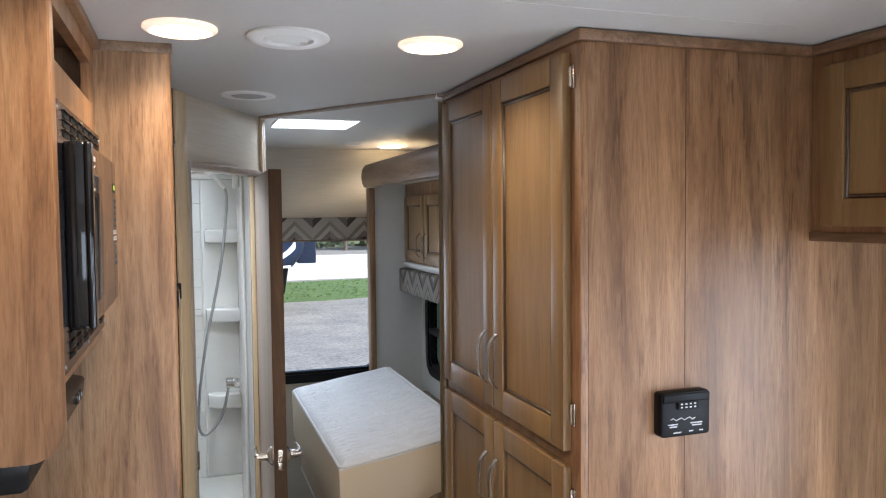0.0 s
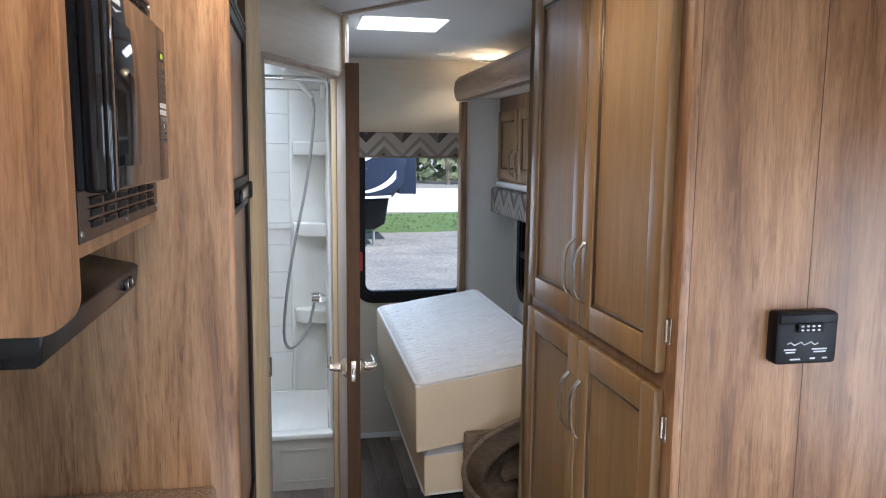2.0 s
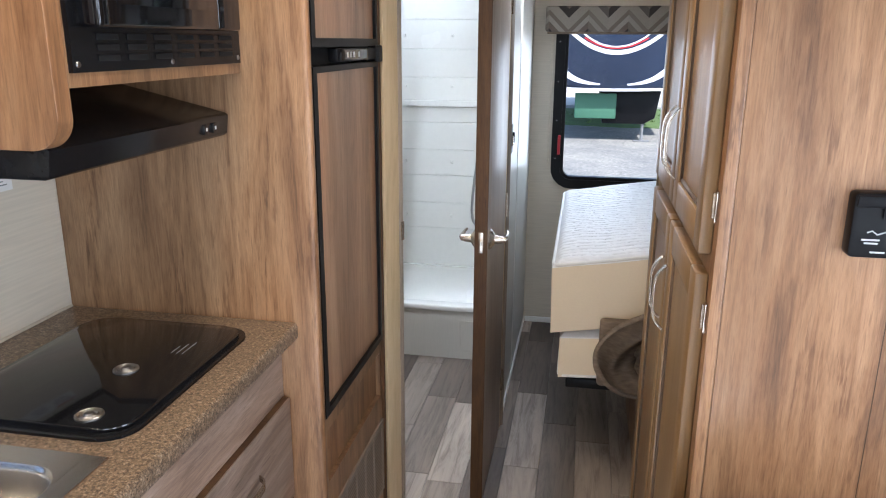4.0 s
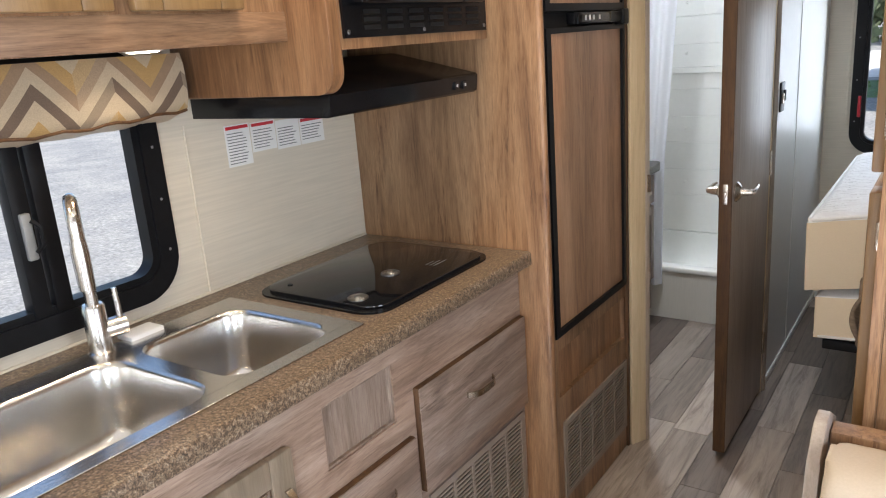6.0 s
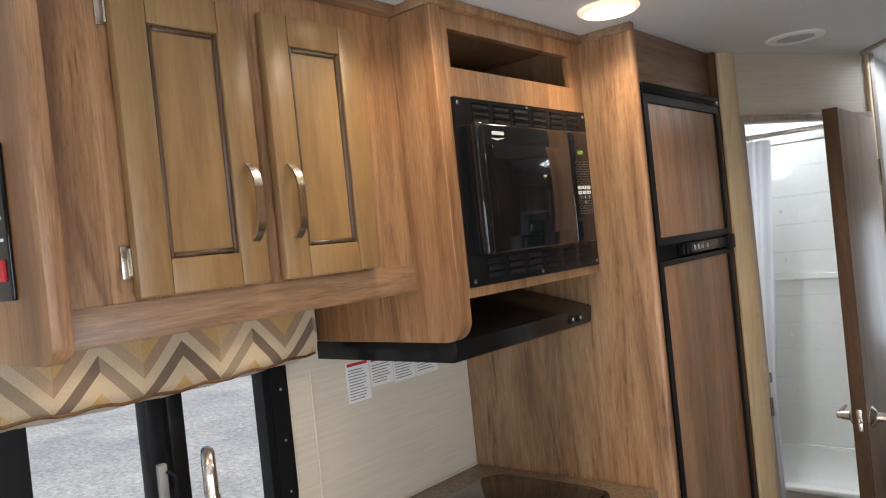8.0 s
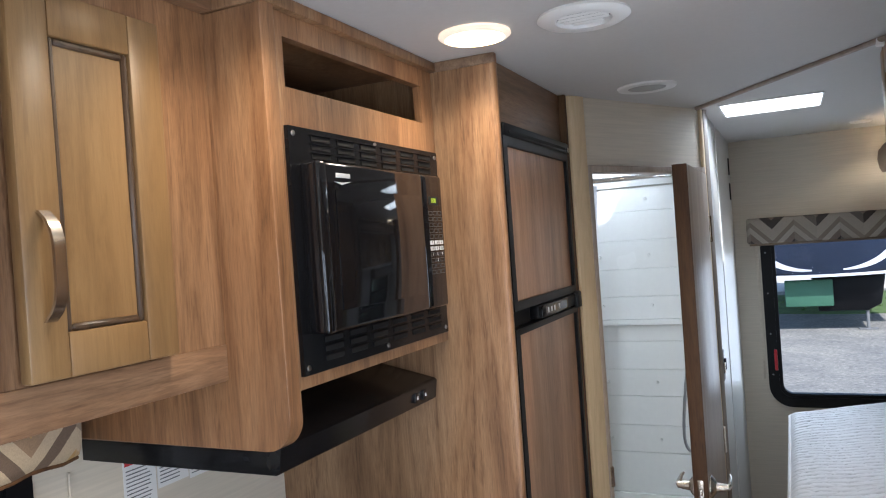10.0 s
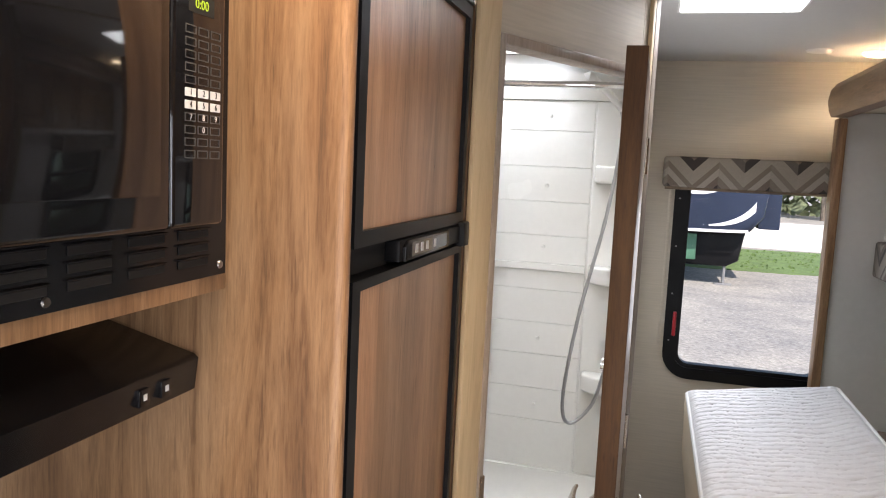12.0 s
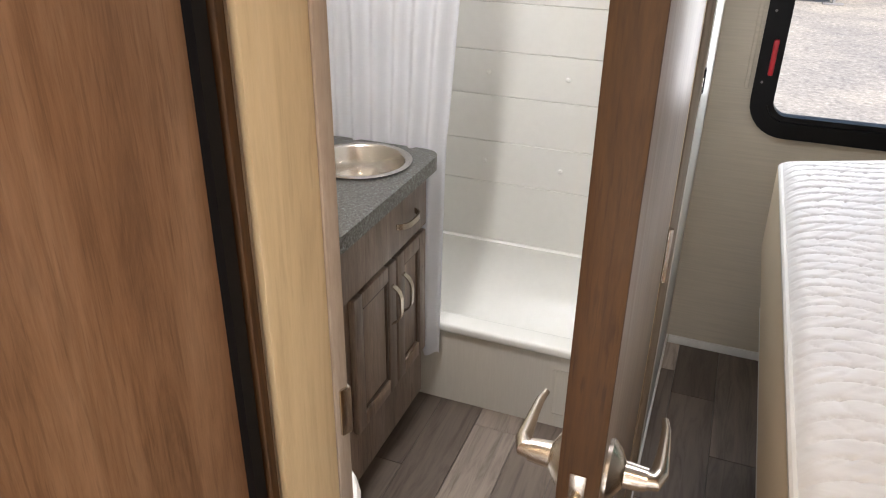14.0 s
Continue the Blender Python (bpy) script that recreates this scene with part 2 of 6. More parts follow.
GRANITE = granite("brown_speckled_worktop", (1.0, 0.95, 0.9))
GRANITE_DARK = granite("grey_speckled_worktop", (0.62, 0.86, 1.18), 1.0)


def plank_material():
    p = Mat("grey_vinyl_plank", rough=0.4)
    o = p.n.new("ShaderNodeObjectInfo")
    tone = p.ramp(o.outputs["Random"], [(0.0, (0.105, 0.080, 0.064)), (0.35, (0.215, 0.172, 0.140)), (0.7, (0.35, 0.288, 0.240)), (1.0, (0.48, 0.410, 0.352))])
    streak = p.noise(34.0, (1, 0.09, 1), 7.0, 0.68, 1.0)
    cloud = p.noise(5.0, (1, 0.3, 1), 3.0)
    s = p.ramp(streak, [(0.34, (0.50, 0.47, 0.45)), (0.52, (1, 1, 1)), (0.70, (1.25, 1.23, 1.21))])
    k = p.ramp(cloud, [(0.3, (0.75, 0.74, 0.74)), (0.7, (1.1, 1.1, 1.1))])
    p.color(p.mix(p.mix(tone, s, 0.9, "MULTIPLY"), k, 0.8, "MULTIPLY"))
    p.rough(streak, 0.34, 0.5)
    p.bump(streak, 0.15, 0.001)
    return p.m


PLANK = plank_material()


def glass_material(name, tint=(1, 1, 1)):
    g = Mat(name, tint, 0.0)
    g.b.inputs["Transmission Weight"].default_value = 1.0
    g.b.inputs["IOR"].default_value = 1.05
    return g.m


GLASS = glass_material("window_glass")
TINTED = glass_material("tinted_glass", (0.35, 0.55, 0.5))


def glow(name, color, strength):
    g = Mat(name, color, 0.4)
    g.b.inputs["Emission Color"].default_value = rgb(color)
    g.b.inputs["Emission Strength"].default_value = strength
    return g.m


LENS = glow("lit_lamp_lens", (1.0, 0.82, 0.56), 9.0)
# The rim emits a little too, in place of the lens's warm halo.
LENSRIM = glow("lit_lamp_rim", (1.0, 0.80, 0.58), 0.45)
# The dome emits by itself, standing for daylight coming through it.
SKYDOME = glow("lit_skylight_dome", (0.92, 0.96, 1.0), 1.6)
DISPLAY = glow("green_display", (0.30, 0.42, 0.02), 0.25)

# ---- building helpers ----
BASE = {}


def thing(name, base, label, category, group="", kind=""):
    ob = new(name)
    ob.empty_display_size = 0.05
    ob.location = base
    BASE[ob.name] = Vector(base)
    return tagged(ob, label, category, group, kind)


def mesh_of(name, bm, material, origin, smooth=40):
    bmesh.ops.recalc_face_normals(bm, faces=bm.faces[:])
    bmesh.ops.translate(bm, verts=bm.verts[:], vec=-origin)
    me = bpy.data.meshes.new(name)
    bm.to_mesh(me)
    bm.free()
    for mt in (material if isinstance(material, (list, tuple)) else [material]):
        me.materials.append(mt)
    if smooth >= 60:
        me.polygons.foreach_set("use_smooth", [True] * len(me.polygons))
    me.set_sharp_from_angle(angle=radians(smooth))
    return me


def part(name, bm, material, parent, label="", smooth=40):
    base = BASE[parent.name]
    ob = new(name, mesh_of(name, bm, material, base, smooth))
    ob.parent = parent
    BASE[ob.name] = base
    return tagged(ob, label) if label else ob


def solid(name, bm, material, label, category, group="", kind="", smooth=40):
    """A thing, or a piece of the setting, that is one mesh."""
    base = Vector((sum((v.co for v in bm.verts), Vector()) / len(bm.verts)).to_tuple())
    base.z = min(v.co.z for v in bm.verts)
    ob = new(name, mesh_of(name, bm, material, base, smooth))
    ob.location = base
    BASE[ob.name] = base
    return tagged(ob, label, category, group, kind)


def box(x0, x1, y0, y1, z0, z1, bev=0.0, seg=2, bm=None, mi=0):
    bm = bm or bmesh.new()
    r = bmesh.ops.create_cube(bm, size=1.0)
    vs = r["verts"]
    for v in vs:
        v.co = Vector(((x0 + x1) / 2 + v.co.x * abs(x1 - x0), (y0 + y1) / 2 + v.co.y * abs(y1 - y0), (z0 + z1) / 2 + v.co.z * abs(z1 - z0)))
    fs = {f for v in vs for f in v.link_faces}
    for f in fs:
        f.material_index = mi
    if bev > 0:
        es = list({e for v in vs for e in v.link_edges})
        bmesh.ops.bevel(bm, geom=es, offset=bev, segments=seg, affect="EDGES", profile=0.5)
    return bm


def prism(pts, axis, a0, a1, bev=0.0, seg=2, bm=None, mi=0):
    """A flat outline pushed along an axis: pts are (y, z) for x, (x, z) for y, (x, y) for z."""
    bm = bm or bmesh.new()

    def place(p, a):
        return {"x": (a, p[0], p[1]), "y": (p[0], a, p[1]), "z": (p[0], p[1], a)}[axis]
    lo = [bm.verts.new(place(p, a0)) for p in pts]
    hi = [bm.verts.new(place(p, a1)) for p in pts]
    n = len(pts)
    caps = [bm.faces.new(lo[::-1]), bm.faces.new(hi)]
    fs = caps + [bm.faces.new((lo[i], lo[(i + 1) % n], hi[(i + 1) % n], hi[i])) for i in range(n)]
    for f in fs[2:]:
        f.smooth = n > 8
    for f in fs:
        f.material_index = mi
    if bev > 0:
        es = list({e for f in caps for e in f.edges})
        bmesh.ops.bevel(bm, geom=es, offset=bev, segments=seg, affect="EDGES", profile=0.5)
    return bm


def round_rect(a0, a1, b0, b1, r, seg=6):
    rs = r if isinstance(r, (list, tuple)) else [r] * 4
    out = []
    for (ca, cb, t0), rr in zip(((a1, b1, 0), (a0, b1, 90), (a0, b0, 180), (a1, b0, 270)), rs):
        sa, sb = (1 if ca == a1 else -1), (1 if cb == b1 else -1)
        if rr <= 0:
            out.append((ca, cb))
            continue
        for i in range(seg + 1):
            t = radians(t0 + 90 * i / seg)
            out.append((ca - sa * rr + rr * math.cos(t), cb - sb * rr + rr * math.sin(t)))
    return out


def frame_ring(outer, inner, axis, a0, a1, bm=None):
    """A ring between two outlines with the same number of points, pushed along an axis."""
    bm = bm or bmesh.new()

    def place(p, a):
        return {"x": (a, p[0], p[1]), "y": (p[0], a, p[1]), "z": (p[0], p[1], a)}[axis]
    rings = [[bm.verts.new(place(p, a)) for p in pts] for pts, a in ((outer, a0), (outer, a1), (inner, a1), (inner, a0))]
    n = len(outer)
    for k in range(4):
        A, B = rings[k], rings[(k + 1) % 4]
        for i in range(n):
            j = (i + 1) % n
            bm.faces.new((A[i], A[j], B[j], B[i])).smooth = n > 8
    return bm


def tube(pts, r, seg=10, bm=None, caps=True):
    """A round bar along a line of points; r is one radius or one for each point."""
    bm = bm or bmesh.new()
    pts = [Vector(p) for p in pts]
    rs = r if isinstance(r, (list, tuple)) else [r] * len(pts)
    rings, up = [], None
    for i, p in enumerate(pts):
        d = (pts[min(i + 1, len(pts) - 1)] - pts[max(i - 1, 0)]).normalized()
        if up is None:
            up = Vector((0, 0, 1)) if abs(d.z) < 0.9 else Vector((1, 0, 0))
        a = d.cross(up).normalized()
        up = a.cross(d).normalized()
        rings.append([bm.verts.new(p + (a * math.cos(k * math.tau / seg) + up * math.sin(k * math.tau / seg)) * rs[i]) for k in range(seg)])
    for A, B in zip(rings, rings[1:]):
        for k in range(seg):
            bm.faces.new((A[k], A[(k + 1) % seg], B[(k + 1) % seg], B[k])).smooth = True
    if caps:
        bm.faces.new(rings[0][::-1])
        bm.faces.new(rings[-1])
    return bm


def lathe(profile, center, axis="z", seg=28, bm=None, caps=True):
    """A turned shape: profile is a list of (radius, height)."""
    bm = bm or bmesh.new()
    c = Vector(center)
    rings = []
    for r, h in profile:
        ring = []
        for k in range(seg):
            u, v = r * math.cos(k * math.tau / seg), r * math.sin(k * math.tau / seg)
            off = {"z": (u, v, h), "y": (u, h, v), "x": (h, u, v)}[axis]
            ring.append(bm.verts.new(c + Vector(off)))
        rings.append(ring)
    for A, B in zip(rings, rings[1:]):
        for k in range(seg):
            bm.faces.new((A[k], A[(k + 1) % seg], B[(k + 1) % seg], B[k])).smooth = True
    for ring in (rings[0], rings[-1]) if caps else ():
        if (ring[0].co - ring[seg // 2].co).length > 1e-4:
            bm.faces.new(ring)
    bmesh.ops.remove_doubles(bm, verts=bm.verts[:], dist=1e-5)
    return bm


def wall_with_holes(axis, a0, a1, u0, u1, z0, z1, holes, bm=None):
    """A wall slab normal to x or y with rectangular openings (u0, u1, z0, z1)."""
    bm = bm or bmesh.new()
    us = sorted({u0, u1, *[h[0] for h in holes], *[h[1] for h in holes]})
    for ua, ub in zip(us, us[1:]):
        cuts = sorted((h[2], h[3]) for h in holes if h[0] <= ua and h[1] >= ub)
        z = z0
        spans = []
        for c0, c1 in cuts:
            if c0 > z:
                spans.append((z, c0))
            z = c1
        if z < z1:
            spans.append((z, z1))
        for za, zb in spans:
            if axis == "x":
                box(a0, a1, ua, ub, za, zb, bm=bm)
            else:
                box(ua, ub, a0, a1, za, zb, bm=bm)
    return bm


def arch_handle(parent, p, length, out, along="z", name="handle", material=None):
    """A bowed strap pull: p is its middle on the door's face, out the way it stands off."""
    o = Vector(out)
    a = {"z": Vector((0, 0, 1)), "y": Vector((0, 1, 0)), "x": Vector((1, 0, 0))}[along]
    w = o.cross(a).normalized() * 0.0075
    bm = bmesh.new()
    rows = []
    n = 12
    for i in range(n + 1):
        s = i / n * 2 - 1
        stand = 0.023 * (1 - abs(s) ** 4.0)
        c = Vector(p) + a * (s * length / 2) + o * stand
        t = 0.0045 * o
        rows.append([bm.verts.new(c + q) for q in (w, w + t, -w + t, -w)])
    for A, B in zip(rows, rows[1:]):
        for k in range(4):
            bm.faces.new((A[k], A[(k + 1) % 4], B[(k + 1) % 4], B[k])).smooth = True
    bm.faces.new(rows[0])
    bm.faces.new(rows[-1][::-1])
    return part(name, bm, material or NICKEL, parent, "brushed nickel bow handle")


def panel_door(parent, x, out, y0, y1, z0, z1, t=0.02, rail=0.055, mats=None, name="door"):
    """A frame door on a face normal to x, with a sunk panel and dark glazed beads; out is +1 or -1."""
    main, bead = mats or (MAPLE, GLAZE)
    xs = x + out * t
    a, b = sorted((x, xs))
    p0, p1 = sorted((x + out * 0.001, x + out * (t - 0.009)))
    d = part(name, box(p0, p1, y0 + rail - 0.002, y1 - rail + 0.002, z0 + rail - 0.002, z1 - rail + 0.002), main, parent)
    c0, c1 = (a, b - 0.0005) if out > 0 else (a + 0.0005, b)
    for u0, u1 in ((y0, y0 + rail), (y1 - rail, y1)):
        part("stile", box(a, b, u0, u1, z0, z1, 0.004), main, d)
    for v0, v1 in ((z0, z0 + rail), (z1 - rail, z1)):
        part("rail", box(c0, c1, y0 + rail, y1 - rail, v0, v1, 0.003), main, d)
    bm = bmesh.new()
    q0, q1 = sorted((x + out * 0.004, x + out * (t - 0.004)))
    w = 0.009
    ya, yb, za, zb = y0 + rail, y1 - rail, z0 + rail, z1 - rail
    box(q0, q1, ya, ya + w, za, zb, 0.003, 1, bm)
    box(q0, q1, yb - w, yb, za, zb, 0.003, 1, bm)
    box(q0, q1, ya + w, yb - w, za, za + w, 0.003, 1, bm)
    box(q0, q1, ya + w, yb - w, zb - w, zb, 0.003, 1, bm)
    part("bead", bm, bead, d, "dark glazed bead round the sunk panel")
    return d


def hinge(parent, x, y, z, out, side):
    bm = box(x, x + out * 0.004, y, y + side * 0.014, z - 0.024, z + 0.024, 0.001)
    tube([(x + out * 0.004, y, z - 0.020), (x + out * 0.004, y, z + 0.020)], 0.0035, 8, bm)
    return part("hinge", bm, NICKEL, parent, "nickel butterfly hinge")

# ---- setting: ground, shell, ceiling ----


def gravel_material():
    g = Mat("grey_gravel", rough=0.9)
    a = g.noise(14.0, (1, 1, 1), 6.0, 0.75)
    b = g.noise(0.9, (1, 1, 1), 7.0, 0.75)
    c = g.ramp(a, [(0.3, (0.15, 0.143, 0.13)), (0.52, (0.29, 0.278, 0.252)), (0.75, (0.48, 0.462, 0.42))])
    d = g.ramp(b, [(0.35, (0.66, 0.67, 0.70)), (0.65, (1.15, 1.12, 1.06))])
    g.color(g.mix(c, d, 0.9, "MULTIPLY"))
    g.bump(a, 0.5, 0.02)
    return g.m


GRAVEL = gravel_material()
PALE_GRAVEL = painted("pale_gravel_road", (0.62, 0.58, 0.51), 0.12, 0.9, 0.3, 8.0)
GRASS = painted("lawn_grass", (0.11, 0.17, 0.055), 0.35, 0.9, 0.3, 20.0)
# Leaf colour raised to stand for haze and light from behind.
LEAF = painted("spring_leaves", (0.17, 0.20, 0.11), 0.35, 0.8, 0.0, 3.0)
BARK = painted("grey_bark", (0.16, 0.13, 0.10), 0.3, 0.9, 0.2, 12.0)
NAVY = painted("navy_gelcoat", (0.022, 0.032, 0.060), 0.1, 0.18, 0.0)
SILVER = painted("white_graphic", (0.75, 0.76, 0.78), 0.04, 0.3, 0.0)
TARP = painted("green_cover", (0.06, 0.16, 0.10), 0.1, 0.6, 0.1)

GZ = -0.75
solid("ground", box(-400, 400, -400, 400, GZ - 1.0, GZ), GRAVEL, "grey gravel lot round the parked trailer", "ground", kind="structure")

W, N, E_, S = -0.635, 4.24, 1.75, -2.0
solid("floor_base", box(W - 0.04, E_ + 0.04, S - 0.04, N + 0.04, -0.10, -0.008), GREY, "grey subfloor under the vinyl planks", "floor", kind="structure")
KW = (0.53, 1.088, 0.955, 1.45)
RW = (0.45, 1.035, 0.80, 1.62)
solid("wall_west", wall_with_holes("x", W - 0.04, W, S - 0.04, N + 0.04, 0, CEIL, [KW]), WALL, "cream linen-look wall board behind the kitchen", "wall", kind="structure")
solid("wall_north", wall_with_holes("y", N, N + 0.04, W, E_, 0, CEIL, [RW]), WALL, "cream linen-look wall board with the bedroom window", "wall", kind="structure")
# The first opening is unseen, cut for the added side light.
solid("wall_east", wall_with_holes("x", E_, E_ + 0.04, S - 0.04, N + 0.04, 0, CEIL, [(-1.48, -0.82, 0.02, 1.90), (0.05, 1.15, 0.95, 1.55), (3.15, 3.95, 0.82, 1.30)]), WALL, "cream linen-look side wall board", "wall", kind="structure")
# Unseen front wall with a window, added to close and light the room.
solid("wall_south", wall_with_holes("y", S - 0.04, S, W, E_, 0, CEIL, [(0.0, 1.0, 0.95, 1.65)]), WALL, "unseen cream linen-look front wall board that closes the room", "wall", kind="structure")
solid("wall_bath_south", box(W, -0.022, 2.405, 2.425, 0, CEIL), WALL, "cream partition behind the refrigerator", "wall", kind="structure")

SK = (0.36, 0.68, 2.985, 3.285)
SH = (-0.46, -0.02, 3.72, 4.05)
bm = bmesh.new()
ys = [S - 0.04, SK[2], SK[3], SH[2], SH[3], N + 0.04]
box(W - 0.04, E_ + 0.04, ys[0], ys[1], CEIL, CEIL + 0.05, bm=bm)
box(W - 0.04, SK[0], ys[1], ys[2], CEIL, CEIL + 0.05, bm=bm)
box(SK[1], E_ + 0.04, ys[1], ys[2], CEIL, CEIL + 0.05, bm=bm)
box(W - 0.04, E_ + 0.04, ys[2], ys[3], CEIL, CEIL + 0.05, bm=bm)
box(W - 0.04, SH[0], ys[3], ys[4], CEIL, CEIL + 0.05, bm=bm)
box(SH[1], E_ + 0.04, ys[3], ys[4], CEIL, CEIL + 0.05, bm=bm)
box(W - 0.04, E_ + 0.04, ys[4], ys[5], CEIL, CEIL + 0.05, bm=bm)
solid("ceiling", bm, CEILING, "flat off-white ceiling board with panel seams", "ceiling", kind="structure")


def skylight(name, r, label):
    x0, x1, y0, y1 = r
    t = thing(name, ((x0 + x1) / 2, (y0 + y1) / 2, CEIL - 0.012), label, "skylight")
    part("trim_ring", frame_ring(round_rect(x0 - 0.03, x1 + 0.03, y0 - 0.03, y1 + 0.03, 0.02), round_rect(x0, x1, y0, y1, 0.012), "z", CEIL - 0.010, CEIL - 0.0005), WHITE, t)
    part("shaft", frame_ring(round_rect(x0 - 0.002, x1 + 0.002, y0 - 0.002, y1 + 0.002, 0.012), round_rect(x0 + 0.004, x1 - 0.004, y0 + 0.004, y1 - 0.004, 0.012), "z", CEIL - 0.004, CEIL + 0.14), WHITE, t)
    part("dome", lathe([(0.0, 0.05), (0.5, 0.03), (0.72, 0.0), (0.72, -0.004), (0.0, -0.004)], (0, 0, 0)), SKYDOME, t, "white dome with its own glow in place of sky light")
    d = t.children[-1]
    d.data.transform(Matrix.Translation((0, 0, 0.156)) @ Matrix.Diagonal(((x1 - x0) * 0.69, (y1 - y0) * 0.69, 1, 1)) @ Matrix.Translation(BASE[t.name]))
    return t


skylight("roof_vent_skylight", SK, "white roof vent with a bright translucent dome over the bed")
skylight("shower_skylight", SH, "white domed skylight over the shower")

# angled bathroom wall with its doorway
ANG = math.atan2(3.033 - 2.402, 0.305 + 0.012)
DIAG = Matrix.Translation((-0.012, 2.402, 0)) @ Matrix.Rotation(ANG, 4, "Z")
DL = 0.706


def on_diag(bm):
    bmesh.ops.transform(bm, matrix=DIAG, verts=bm.verts[:])
    return bm


D0, D1, DTOP = 0.084, 0.650, 1.842
bm = box(0.0, D0 - 0.001, 0.002, 0.035, 0, CEIL)
box(D1 + 0.001, DL, 0.002, 0.035, 0, CEIL, bm=bm)
box(D0, D1, 0.002, 0.035, DTOP + 0.001, CEIL, bm=bm)
solid("wall_bath_angled", on_diag(bm), WALL, "cream angled partition with the bathroom doorway", "wall", kind="structure")
solid("wall_bath_east", box(0.275, 0.300, 3.036, N, 0, CEIL), WALL_COOL, "pale grey partition between bathroom and bed", "wall", kind="structure")
solid("wall_seam_trim", box(0.300, 0.303, 3.50, 3.512, 0, CEIL, 0.001), WHITE, "thin pale batten on the grey partition", "trim", kind="structure")
solid("baseboard", box(0.300, 0.306, 3.06, N - 0.002, 0.0, 0.03, 0.002), WHITE, "white quarter-round along the grey partition", "baseboard", kind="structure")
solid("baseboard_rear", box(0.308, 1.7, N - 0.010, N - 0.002, 0.0, 0.03, 0.002), WHITE, "white quarter-round along the rear wall", "baseboard", kind="structure")

dj = thing("door_frame", DIAG @ Vector((0, 0, 0)), "pale maple door frame with brown inner edge", "door frame", kind="structure")
part("post", on_diag(box(0.004, D0 - 0.016, -0.014, 0.001, 0, CEIL - 0.002, 0.003)), PALE, dj, "broad pale maple corner post")
part("jamb", on_diag(box(D0 - 0.016, D0, -0.016, 0.038, 0, DTOP + 0.02, 0.002)), DOORWOOD, dj)
part("jamb", on_diag(box(D1, D1 + 0.020, -0.016, 0.038, 0, DTOP + 0.02, 0.002)), DOORWOOD, dj)
part("head", on_diag(box(D0, D1, -0.016, 0.038, DTOP, DTOP + 0.02, 0.002)), DOORWOOD, dj, "brown head rail")
part("stop", on_diag(box(D0 - 0.001, D0 + 0.010, 0.012, 0.030, 0, DTOP, 0.002)), PALE, dj)
part("stop", on_diag(box(D1 - 0.010, D1 + 0.001, 0.012, 0.030, 0, DTOP, 0.002)), PALE, dj)
part("corner_batten", on_diag(box(D1 + 0.022, D1 + 0.034, -0.012, 0.001, 0, CEIL - 0.002, 0.003)), PALE, dj)
part("corner_batten", on_diag(box(D1 + 0.040, DL + 0.006, -0.010, 0.001, 0, CEIL - 0.002, 0.003)), DOORWOOD, dj)
part("strike_plate", on_diag(box(D0 - 0.012, D0 + 0.003, -0.019, -0.004, 0.915, 0.975, 0.003)), NICKEL, dj, "bronze-toned strike plate")

bm = tube([(0.292, 2.961, CEIL - 0.004), (0.80, 2.245, CEIL - 0.004)], 0.008, 8)
solid("ceiling_batten", bm, DOORWOOD, "narrow pale batten across the ceiling", "trim", kind="structure")
solid("ceiling_seam", box(0.0, 1.2, 1.30, 1.304, CEIL - 0.0015, CEIL - 0.0002), CEILING, "ceiling panel seam", "trim", kind="structure")


# ---- bathroom door, standing open along the aisle ----
bd = thing("door_1", (0.289, 2.99, 0.02), "grey-brown bathroom door standing open with nickel levers", "door", kind="structure")
part("slab", box(0.2665, 0.3045, 2.459, 2.990, 0.02, 1.838, 0.0015), DOORWOOD, bd)
part("edge_band", box(0.2655, 0.3055, 2.4555, 2.4605, 0.02, 1.838, 0.0015), EDGE, bd, "dark walnut edge band")
for sx, x0 in ((1, 0.3045), (-1, 0.2665)):
    hy = 2.508
    rose = part("rose", lathe([(0.0, 0.0), (0.032, 0.0), (0.032, 0.004), (0.024, 0.012), (0.014, 0.018), (0.012, 0.040), (0.0, 0.040)], (0, 0, 0), "x", 24), NICKEL, bd, "satin nickel rose")
    rose.data.transform(Matrix.Translation((x0 - BASE[bd.name].x + BASE[bd.name].x, hy, 0.922)) @ Matrix.Diagonal((sx, 1, 1, 1)) @ Matrix.Translation(BASE[bd.name]))
    rose.data.transform(Matrix.Translation(-BASE[bd.name]))
    if sx < 0:
        rose.data.flip_normals()
    xa = x0 + sx * 0.046
    lever = tube([(x0 + sx * 0.034, hy, 0.922), (xa, hy, 0.922), (xa + sx * 0.004, hy + 0.012, 0.923), (xa + sx * 0.004, hy + 0.05, 0.926), (xa + sx * 0.003, hy + 0.075, 0.928), (xa, hy + 0.09, 0.929)], [0.010, 0.010, 0.009, 0.006, 0.005, 0.004], 12)
    part("lever", lever, NICKEL, bd, "satin nickel lever handle")
part("latch_plate", box(0.277, 0.293, 2.4535, 2.4560, 0.89, 0.955, 0.001), NICKEL, bd)
part("latch_bolt", box(0.280, 0.290, 2.445, 2.4540, 0.914, 0.932, 0.003), NICKEL, bd)
for hz in (0.22, 0.93, 1.65):
    part("hinge", tube([(0.3065, 2.992, hz - 0.045), (0.3065, 2.992, hz + 0.045)], 0.006, 10), NICKEL, bd, "bright butt hinge")

# ---- windows ----


